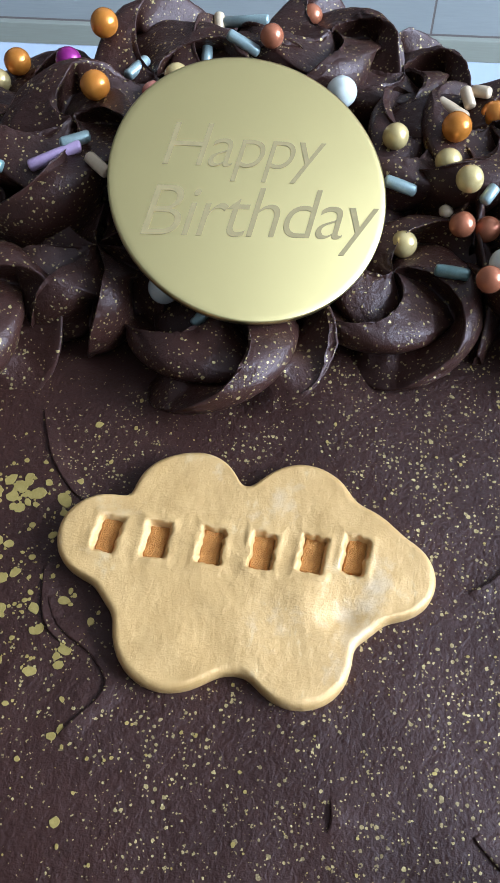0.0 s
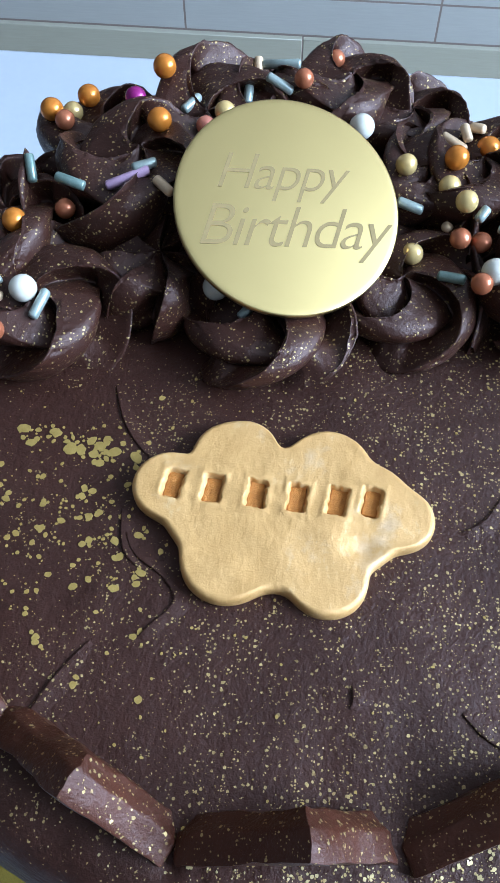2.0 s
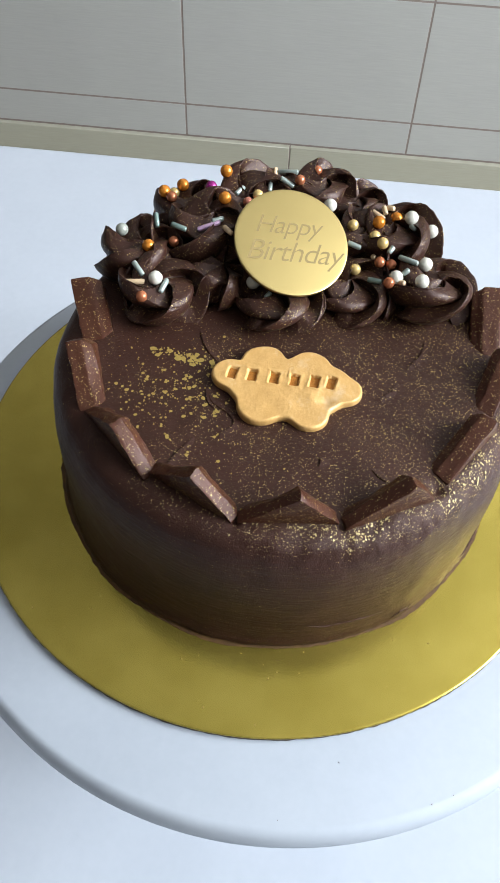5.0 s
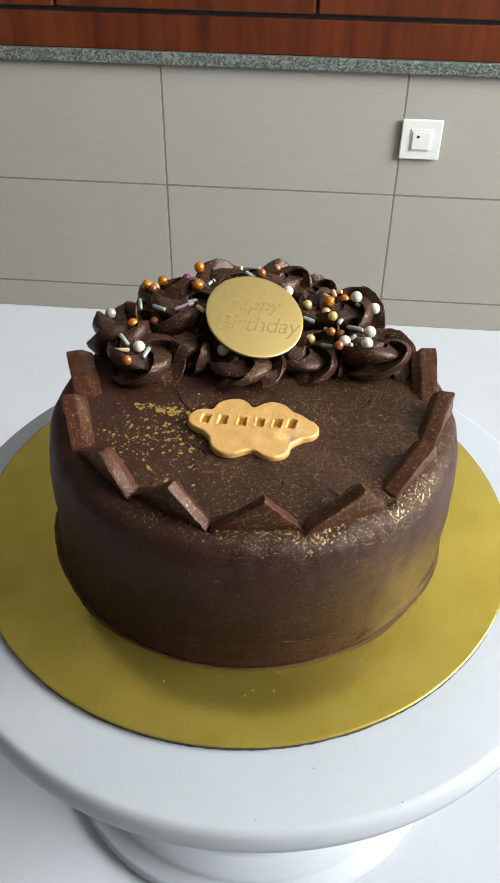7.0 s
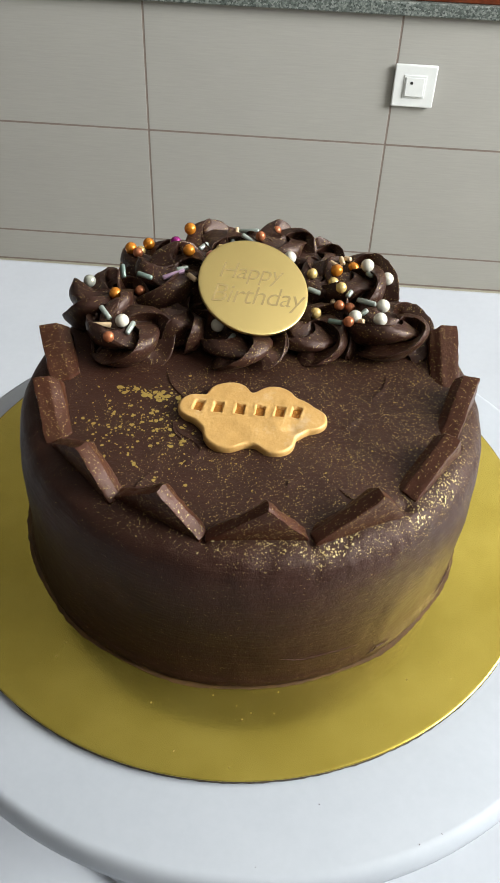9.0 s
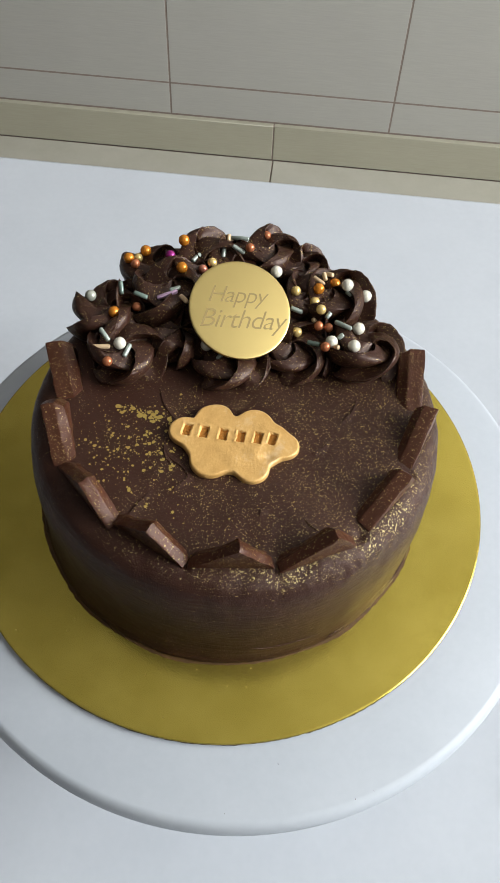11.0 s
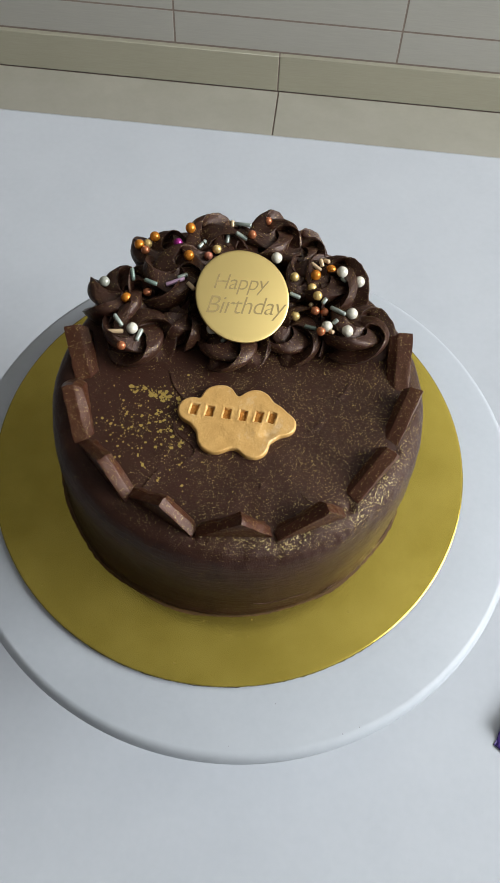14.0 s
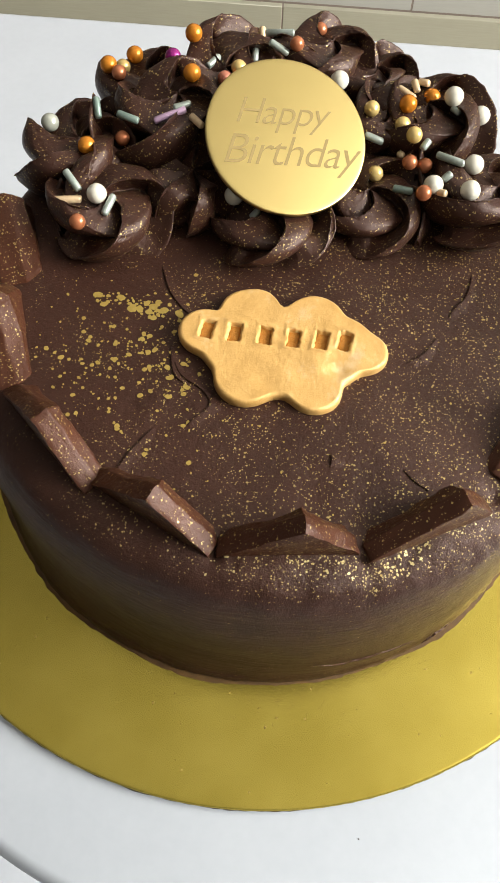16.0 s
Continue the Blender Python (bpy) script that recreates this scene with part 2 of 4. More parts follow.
def granite_stone():
    m, tree, p = material("grey_granite")
    co = coords(tree)
    v = node(tree, "ShaderNodeTexVoronoi", Scale=260.0)
    tree.links.new(co, v.inputs["Vector"])
    sep = tree.nodes.new("ShaderNodeSeparateColor")
    tree.links.new(v.outputs["Color"], sep.inputs[0])
    f = maths(tree, "ADD", maths(tree, "MULTIPLY", sep.outputs[0], 0.55), maths(tree, "MULTIPLY", noise_of(tree, co, 90), 0.45))
    tree.links.new(ramp(tree, f, (0.2, (0.035, 0.045, 0.04)), (0.5, (0.12, 0.14, 0.13)), (0.85, (0.30, 0.32, 0.30))), p.inputs["Base Color"])
    p.inputs["Roughness"].default_value = 0.3
    return m


GRANITE = granite_stone()


def stained_wood():
    m, tree, p = material("red_stained_wood")
    co = coords(tree, (1, 1, 0.06))
    f = maths(tree, "ADD", maths(tree, "MULTIPLY", noise_of(tree, co, 30, 6, 0.65), 0.7), maths(tree, "MULTIPLY", noise_of(tree, coords(tree), 4), 0.3))
    tree.links.new(ramp(tree, f, (0.3, (0.05, 0.009, 0.004)), (0.55, (0.12, 0.024, 0.007)), (0.75, (0.18, 0.042, 0.011))), p.inputs["Base Color"])
    p.inputs["Roughness"].default_value = 0.3
    bump(tree, p, noise_of(tree, co, 160, 4), 0.1, 0.0004)
    return m


WOOD = stained_wood()
SWITCH = plain("switch_plastic", (0.74, 0.76, 0.75), (0.79, 0.81, 0.80), 0.35, 60, bump_strength=0.03)
DARK = plain("dark_plastic", (0.02, 0.02, 0.02), (0.04, 0.04, 0.04), 0.4, 100)
PURPLE = plain("purple_wrapper_film", (0.022, 0.008, 0.10), (0.04, 0.014, 0.16), 0.28, 60, bump_strength=0.3, bump_distance=0.001)
LABEL = plain("wrapper_label_print", (0.60, 0.55, 0.50), (0.70, 0.66, 0.60), 0.45, 90)
INK = plain("label_ink", (0.05, 0.03, 0.04), (0.09, 0.06, 0.07), 0.5, 90)
GLASS, tree, p = material("window_glass")
p.inputs["Transmission Weight"].default_value, p.inputs["Roughness"].default_value, p.inputs["IOR"].default_value = 1.0, 0.0, 1.45


# ---- mesh helpers ----
def mesh_of(name, verts, faces, smooth=True):
    me = bpy.data.meshes.new(name)
    me.from_pydata([tuple(v) for v in verts], [], faces)
    me.update()
    if smooth:
        for q in me.polygons:
            q.use_smooth = True
    return me


def part(name, me, mat, parent=None, label=""):
    """Links a mesh or a bmesh as one object, under a thing or a part where one is given."""
    if isinstance(me, bmesh.types.BMesh):
        bm, me = me, bpy.data.meshes.new(name)
        bm.to_mesh(me)
        bm.free()
    if mat and not me.materials:
        me.materials.append(mat)
    ob = new(name, me)
    if parent:
        ob.parent = parent
    if label:
        ob["label"] = label
    return ob


def empty(name, at=(0, 0, 0)):
    ob = new(name)
    ob.location = at
    return ob


def box(lo, hi, bevel=0.0, segments=2):
    bm = bmesh.new()
    bmesh.ops.create_cube(bm, size=1.0)
    for v in bm.verts:
        v.co = Vector([lo[i] + (v.co[i] + 0.5) * (hi[i] - lo[i]) for i in range(3)])
    if bevel:
        bmesh.ops.bevel(bm, geom=bm.edges[:], offset=bevel, segments=segments, affect="EDGES", profile=0.5)
        for f in bm.faces:
            f.smooth = max(abs(c) for c in f.normal) < 0.999
    return bm


def lathe(profile, steps=192, wobble=None):
    """Verts and faces of a profile of (r, z) turned about the z axis; a first or last r of 0 closes it."""
    verts, faces, rings = [], [], []
    for r, z in profile:
        if r < 1e-7:
            rings.append([len(verts)])
            verts.append(Vector((0, 0, z)))
        else:
            ring = []
            for i in range(steps):
                a = 2 * math.pi * i / steps
                ring.append(len(verts))
                verts.append(Vector((r * math.cos(a), r * math.sin(a), z)))
            rings.append(ring)
    for a, b in zip(rings, rings[1:]):
        for i in range(steps):
            j = (i + 1) % steps
            if len(a) == 1:
                faces.append((a[0], b[i], b[j]))
            elif len(b) == 1:
                faces.append((a[i], b[0], a[j]))
            else:
                faces.append((a[i], b[i], b[j], a[j]))
    if wobble:
        verts = [wobble(v) for v in verts]
    return verts, faces


def smoothstep(a, b, x):
    t = min(1.0, max(0.0, (x - a) / (b - a)))
    return t * t * (3 - 2 * t)


# ---- the room ----
FLOOR, CEILING, BACK, FRONT, LEFT, RIGHT = -0.150, 3.6, 1.865, -2.8, -3.2, 3.20
JOINT = 0.0048
TILE_X = -0.3775 - 0.6 * 5


def tile_piece(w, h, depth=0.0008):
    """One tile lying against y = 0 with its face towards -y, from its lower left corner."""
    return box((JOINT / 2, -depth, JOINT / 2), (w - JOINT / 2, 0.0, h - JOINT / 2), 0.0004, 1)


wall = tagged(part("wall_back", box((LEFT - 0.12, BACK, FLOOR - 0.1), (RIGHT + 0.12, BACK + 0.12, CEILING)), GROUT), "grey-beige tiled back wall with brown grout joints", "wall", kind="structure")
# left and front walls are unseen, added to set how much light bounces back
wall_left = tagged(part("wall_left", box((LEFT - 0.12, FRONT - 0.12, FLOOR - 0.1), (LEFT, BACK, CEILING)), PAINT), "unseen grey wall added to limit bounced light", "wall", kind="structure")
wall_front = tagged(part("wall_front", box((LEFT, FRONT - 0.12, FLOOR - 0.1), (RIGHT, FRONT, CEILING)), PAINT), "unseen grey wall added to limit bounced light", "wall", kind="structure")
ceiling = tagged(part("ceiling", box((LEFT - 0.12, FRONT - 0.12, CEILING), (RIGHT + 0.12, BACK + 0.12, CEILING + 0.1)), WHITE), "plain white painted ceiling", "ceiling", kind="structure")
floor = tagged(part("floor", box((LEFT, FRONT, FLOOR - 0.1), (RIGHT, BACK, FLOOR - 0.003)), GROUT), "light beige porcelain tiled floor", "floor", kind="structure")

# the wall beside the window, in four pieces round its opening
WY0, WY1, WZ0, WZ1 = -1.45, 1.05, 1.70, 3.50
side = bmesh.new()
for lo, hi in (((RIGHT, FRONT - 0.12, FLOOR - 0.1), (RIGHT + 0.12, WY0, CEILING)), ((RIGHT, WY1, FLOOR - 0.1), (RIGHT + 0.12, BACK, CEILING)),
               ((RIGHT, WY0, FLOOR - 0.1), (RIGHT + 0.12, WY1, WZ0)), ((RIGHT, WY0, WZ1), (RIGHT + 0.12, WY1, CEILING))):
    tmp = bpy.data.meshes.new("tmp")
    b = box(lo, hi)
    b.to_mesh(tmp)
    b.free()
    side.from_mesh(tmp)
    bpy.data.meshes.remove(tmp)
wall_right = tagged(part("wall_right", side, PAINT), "unseen grey wall added to limit bounced light with a window opening", "wall", kind="structure")

window = tagged(empty("window_1"), "white framed window giving daylight", "window", kind="structure")
for lo, hi in (((RIGHT + 0.03, WY0, WZ0), (RIGHT + 0.09, WY0 + 0.05, WZ1)), ((RIGHT + 0.03, WY1 - 0.05, WZ0), (RIGHT + 0.09, WY1, WZ1)),
               ((RIGHT + 0.03, WY0 + 0.05, WZ0), (RIGHT + 0.09, WY1 - 0.05, WZ0 + 0.05)), ((RIGHT + 0.03, WY0 + 0.05, WZ1 - 0.05), (RIGHT + 0.09, WY1 - 0.05, WZ1))):
    part("window_frame", box(lo, hi, 0.004), SWITCH, window)
pane = part("pane", box((RIGHT + 0.055, WY0 + 0.05, WZ0 + 0.05), (RIGHT + 0.061, WY1 - 0.05, WZ1 - 0.05)), GLASS, window)
pane.visible_shadow = False

# granite ledge and the red wooden cabinet over it
tagged(part("granite_ledge", box((LEFT, BACK - 0.022, 0.667), (RIGHT, BACK, 0.696), 0.003), GRANITE), "speckled grey-green granite ledge on the tiled wall", "ledge", kind="structure")
cabinet = tagged(empty("wall_cabinet", (0, BACK, 0.696)), "red-brown stained wooden cabinet with plain doors above a granite ledge", "cabinet")
# thin dark sheet behind the doors, painting in the shadow line of their gaps
part("body", box((LEFT + 0.01, -0.002, 0.0), (RIGHT - 0.01, -0.0005, 0.75)), DARK, cabinet)
part("bottom_rail", box((LEFT + 0.01, -0.010, 0.0), (RIGHT - 0.01, -0.002, 0.080), 0.003), WOOD, cabinet)
for k in range(-5, 6):
    x0 = -0.0053 + 0.61 * k
    if x0 < LEFT + 0.02 or x0 + 0.61 > RIGHT - 0.02:
        continue
    part("door", box((x0 + 0.003, -0.020, 0.092), (x0 + 0.607, -0.002, 0.72), 0.004), WOOD, cabinet)

# ---- table, turntable, board ----
TABLE_Z = 0.7315
table = tagged(empty("table", (0, 0.12, FLOOR)), "white laminate kitchen table with a smooth bare top", "table")
part("tabletop", box((-1.1, -0.62, TABLE_Z - 0.038 - FLOOR), (1.1, 0.495, TABLE_Z - FLOOR), 0.004), TABLE, table)
part("side_panel", box((-1.05, -0.55, 0.0), (-1.01, 0.43, TABLE_Z - 0.038 - FLOOR)), TABLE, table)
part("side_panel", box((1.01, -0.55, 0.0), (1.05, 0.43, TABLE_Z - 0.038 - FLOOR)), TABLE, table)
part("back_panel", box((-1.01, 0.38, 0.1), (1.01, 0.40, TABLE_Z - 0.038 - FLOOR)), TABLE, table)

CX, CY = -0.0057, 0.0940
BOARD_Z = 0.9250
turntable = tagged(empty("cake_turntable", (-0.0028, 0.0860, TABLE_Z)), "white plastic cake turntable with a wide round plate on a pedestal", "cake stand")
top = BOARD_Z - 0.0032 - TABLE_Z
prof = [(0, top - 0.008), (0.05, top - 0.010), (0.155, top - 0.016), (0.1640, top - 0.0145), (0.1678, top - 0.0145), (0.1696, top - 0.0128), (0.1699, top - 0.0085), (0.1692, top - 0.0038), (0.1674, top - 0.0008), (0.1650, top), (0.10, top), (0, top)]
part("plate", mesh_of("plate", *lathe(prof, 256)), TURNTABLE, turntable)
prof = [(0, 0), (0.124, 0), (0.1255, 0.002), (0.1255, 0.006), (0.123, 0.0085), (0.116, 0.0105), (0.1145, 0.013), (0.1135, 0.0165), (0.104, 0.0195), (0.1025, 0.022), (0.1015, 0.026), (0.090, 0.038), (0.075, 0.062), (0.058, 0.090), (0.046, 0.120), (0.043, 0.150), (0.05, top - 0.012), (0.06, top - 0.009), (0, top - 0.009)]
part("pedestal", mesh_of("pedestal", *lathe(prof, 192)), TURNTABLE, turntable)

board = tagged(empty("cake_board", (-0.0101, 0.0950, BOARD_Z)), "round gold foil cake board with a dark card edge", "cake board")
part("foil", mesh_of("foil", *lathe([(0, 0), (0.05, 0), (0.1418, 0), (0.1427, -0.0002), (0.1429, -0.0005), (0.1429, -0.0007), (0, -0.0007)], 256)), FOIL, board)
part("edge", mesh_of("edge", *lathe([(0, -0.0007), (0.1427, -0.0007), (0.1429, -0.0014), (0.1428, -0.0022), (0.1424, -0.0032), (0, -0.0032)], 720, lambda v: v * (1 + 0.0035 * noise.noise(Vector((v.x * 260, v.y * 260, v.z * 900))) * smoothstep(0.14, 0.1425, math.hypot(v.x, v.y))))), CARD, board, "dark raw card edge")

# ---- cake ----
TOP = 1.0
H = TOP - BOARD_Z


# gouges pushed into the rim where the chocolate squares meet: place from the cake's middle, width, depth
GOUGES = [(-0.0112, -0.0880, 0.0018, 0.0022), (0.0278, -0.0860, 0.0016, 0.0016), (0.0630, -0.0645, 0.0022, 0.0024), (0.0845, -0.0292, 0.0020, 0.0020), (-0.0478, -0.0736, 0.0016, 0.0014), (-0.0060, -0.0910, 0.0010, 0.0009)]


def cake_wobble(v):
    r = math.hypot(v.x, v.y)
    a = math.atan2(v.y, v.x)
    n = noise.noise(Vector((v.x * 28, v.y * 28, v.z * 40))) * 0.0009 + noise.noise(Vector((v.x * 120, v.y * 120, v.z * 90 + 5))) * 0.0003
    n += 0.0003 * noise.noise(Vector((v.x * 130, v.y * 130, v.z * 330 + 2))) * smoothstep(0.080, 0.090, r) * smoothstep(H - 0.014, H - 0.008, v.z) * (0.35 + 0.65 * smoothstep(-0.4, 0.6, math.cos(a + 0.9)))
    n += 0.00040 * noise.noise(Vector((v.x * 240, v.y * 240, v.z * 300 + 7))) * smoothstep(0.086, 0.092, r) * smoothstep(H - 0.013, H - 0.007, v.z) * smoothstep(0.55, 0.95, math.cos(a + radians(48)))
    grow = 1 + 0.010 * noise.noise(Vector((math.cos(a) * 1.4, math.sin(a) * 1.4, 3))) * smoothstep(0.05, 0.1, r)
    grow += 0.036 * (1 - smoothstep(0.0, 0.030, v.z)) * max(0.0, math.cos(a + radians(152))) ** 1.5 * smoothstep(0.05, 0.1, r)
    if r > 0.09 and v.z < 0.004:
        n += 0.0003 + 0.0010 * max(0.0, noise.noise(Vector((math.cos(a) * 7, math.sin(a) * 7, 8)))) + 0.0005 * noise.noise(Vector((math.cos(a) * 60, math.sin(a) * 60, v.z * 300)))
    out = Vector((v.x * grow, v.y * grow, v.z))
    if v.z > TOP - BOARD_Z - 0.012:
        out.z += n * 1.2 * (1 - smoothstep(0.095, 0.105, r))
    if v.z > H - 0.012 and r > 0.07:
        for gx, gy, wide, deep in GOUGES:
            out.z -= deep * math.exp(-((v.x - gx) ** 2 + (v.y - gy) ** 2) / wide ** 2)
    if r > 0.09:
        out.x += math.cos(a) * n
        out.y += math.sin(a) * n
    return out


prof = [(0, H)] + [(0.004 * k, H) for k in range(1, 22)] + [(0.0880, H - 0.0001), (0.0915, H - 0.0006), (0.0947, H - 0.0018), (0.0973, H - 0.0038), (0.0993, H - 0.0068), (0.1006, H - 0.0108), (0.1014, H - 0.0155), (0.1019, H - 0.020)]
prof += [(0.1021 - 0.0012 * smoothstep(0.3, 1, k / 12), H - 0.020 - (H - 0.026) * k / 12) for k in range(1, 13)] + [(0.1012, 0.0050), (0.1013, 0.0028), (0.1011, 0.0012), (0.1004, 0.0), (0, 0.0)]
shoulder = [Vector(q) for q in prof[20:32]]
prof[22:30] = [q for k in range(2, 10) for q in (tuple(shoulder[k]), tuple((9 * (shoulder[k] + shoulder[k + 1]) - shoulder[k - 1] - shoulder[k + 2]) / 16))]
prof_top = prof[:36] + [(0.2, H)]
cake = tagged(empty("birthday_cake", (CX, CY, BOARD_Z)), "round dark chocolate buttercream cake splattered with gold paint", "cake")
part("buttercream", mesh_of("buttercream", *lathe(prof, 540, cake_wobble)), CAKE, cake)


# ---- piped swirls ----
# one blade of the star nozzle across its width: share of the blade's pitch, share of its depth
BLADE = [(p, 1 - max(0.0, 1 - ((p + 0.14) / 0.94) ** 1.35) ** 0.72) for p in (-0.12, -0.06, 0.01, 0.08, 0.16, 0.25, 0.34, 0.43, 0.52, 0.60, 0.67, 0.72, 0.76, 0.785)]
BLADE += [(0.81, 0.99), (0.84, 0.90), (0.865, 0.74), (0.87, 0.55), (0.86, 0.36), (0.845, 0.19), (0.832, 0.07), (0.828, -0.01), (0.836, -0.045), (0.850, -0.042)]
# outline of a rosette from its foot over the raised ring of petals to the bud in the middle: shares of radius and height
OUTLINE = [(0.88, -0.06), (0.96, 0.10), (1.0, 0.28), (0.99, 0.52), (0.93, 0.75), (0.82, 0.92), (0.67, 1.0), (0.51, 0.98), (0.36, 0.93), (0.23, 0.90), (0.12, 0.89), (0.03, 0.88)]


def along(points, u):
    """A smooth curve through evenly timed points, at u from 0 to 1, and its direction."""
    f = u * (len(points) - 1)
    i = min(int(f), len(points) - 2)
    t = f - i
    a, b, c, d = [Vector(points[min(max(k, 0), len(points) - 1)]) for k in (i - 1, i, i + 1, i + 2)]
    at = 0.5 * (2 * b + (c - a) * t + (2 * a - 5 * b + 4 * c - d) * t * t + (3 * b - a - 3 * c + d) * t ** 3)
    way = 0.5 * ((c - a) + 2 * (2 * a - 5 * b + 4 * c - d) * t + 3 * (3 * b - a - 3 * c + d) * t * t)
    return at, way


def swirl_mesh(seed, radius, height, twist, fins, start):
    """A rosette from a closed star nozzle, turned as it was pressed out: petal-like blades that wind from the rim up to the bud, each with a thin torn lip leaning over a deep gap."""
    m, n_s = len(BLADE), 92
    n_a = m * fins
    verts = []
    lean = Vector((noise.noise(Vector((seed, 0.5, 0))), noise.noise(Vector((seed, 8.5, 0))), 0)) * radius * 0.35
    for i in range(n_s):
        s = i / (n_s - 1)
        (body, rise), way = along(OUTLINE, s)
        way = Vector((way.x * radius, way.y * height)).normalized()
        nr, nz = way.y, -way.x
        for j in range(n_a):
            which, (p, d) = j // m, BLADE[j % m]
            own = noise.noise(Vector((which * 3.3, seed * 1.9, 0)))
            a = 2 * math.pi * (which + p) / fins + radians(start) + 2 * math.pi * twist * s ** 0.95
            a += 0.9 / fins * noise.noise(Vector((which * 2.1 + seed * 4.7, s * 2.2, 0))) + 0.25 / fins * noise.noise(Vector((math.cos(a) * 2, math.sin(a) * 2, s * 3 + seed)))
            lip = 1 - smoothstep(0.0, 0.22, d)
            edge = lip if p > 0.8 or p < 0.0 else 0.0
            torn = edge * (0.8 * noise.noise(Vector((which * 7.1, seed * 2.3, s * 9))) + 0.35 * noise.noise(Vector((which * 7.1, seed * 2.3, s * 34))) + 0.3 * max(0.0, noise.noise(Vector((which * 3.1, seed * 6.3, s * 80)))))
            depth = radius * (0.58 + 0.14 * own) * (1 - 0.80 * s ** 1.6) * (0.5 + 0.5 * smoothstep(0.0, 0.25, s))
            sink = depth * d - radius * (0.05 * torn + 0.03 * own)
            fine = 0.014 * radius * noise.noise(Vector((math.cos(a) * 4, math.sin(a) * 4, s * 8 + seed)))
            r = max(0.02 * radius * (1 - s), radius * body - sink * nr + fine)
            z = max(-0.002, height * rise * 0.95 - sink * nz * 0.9 + 0.0010 + fine)
            off = lean * s ** 1.6
            verts.append((r * math.cos(a) + off.x, r * math.sin(a) + off.y, z))
    petals = []
    for which in range(fins):
        columns = [(which * m + j) % n_a for j in range(m + 1)]
        own_verts = [verts[i * n_a + c] for i in range(n_s) for c in columns]
        w = m + 1
        petals.append(mesh_of("petal", own_verts, [(i * w + j, i * w + j + 1, (i + 1) * w + j + 1, (i + 1) * w + j) for i in range(n_s - 1) for j in range(m)]))
    ring = verts[(n_s - 1) * n_a:]
    middle = sum((Vector(v) for v in ring), Vector()) / n_a + Vector((0, 0, 0.0004))
    bud = mesh_of("bud", ring + [middle], [(j, (j + 1) % n_a, n_a) for j in range(n_a)])
    return petals, bud


def swirl(seed, x, y, z, radius, height, start=0.0, tilt=(0, 0), twist=0.62, fins=5):
    ob = empty("frosting_swirl")
    petals, bud = swirl_mesh(seed, radius, height, twist, fins, start)
    for me in petals:
        part("petal", me, SWIRL, ob)
    part("bud", bud, SWIRL, ob)
    ob.matrix_world = pose(x, y, z, tilt[0], tilt[1], 0)
    return tagged(ob, "piped dark chocolate buttercream swirl with sharp ribs on the cake top", "frosting", "piped swirls on the cake")


SWIRLS = [
    # x, y, lift, radius, height, start, twist, folds
    (-0.0635, 0.1165, 0.000, 0.0208, 0.0165, 225, 0.44, 4),
    (-0.0385, 0.1262, 0.000, 0.0160, 0.0150, 75, 0.10, 7),
    (-0.0108, 0.1165, 0.000, 0.0205, 0.0105, 225, 0.42, 4),
    (0.0205, 0.1287, 0.000, 0.0195, 0.0125, 250, 0.46, 4),
    (0.0530, 0.1305, 0.000, 0.0212, 0.0170, 60, 0.52, 4),
    (-0.0780, 0.1370, 0.000, 0.0205, 0.0180, 200, 0.26, 5),
    (-0.0465, 0.1495, 0.000, 0.0218, 0.0265, 280, 0.44, 4),
    (-0.0119, 0.1475, 0.000, 0.0195, 0.0180, 100, 0.60, 5),
    (0.0240, 0.1590, 0.000, 0.0185, 0.0195, 330, 0.46, 4),
    (0.0405, 0.1585, 0.000, 0.0210, 0.0230, 140, 0.52, 4),
    (-0.0600, 0.1665, 0.000, 0.0212, 0.0185, 10, 0.40, 4),
    (-0.0335, 0.1775, 0.000, 0.0225, 0.0250, 220, 0.44, 4),
    (0.0000, 0.1850, 0.000, 0.0200, 0.0230, 300, 0.42, 4),
    (0.0190, 0.1805, 0.000, 0.0175, 0.0180, 80, 0.42, 5),
    (-0.0180, 0.1770, 0.000, 0.0200, 0.0220, 50, 0.46, 4),
]
rosettes = []
for i, (x, y, lift, r, h, s, twist, folds) in enumerate(SWIRLS):
    rosettes.append(swirl(i + 1, x, y, TOP + lift, r, h, s, (9 * math.sin(i * 2.3 + 1), 8 * math.cos(i * 1.7)), twist, folds))


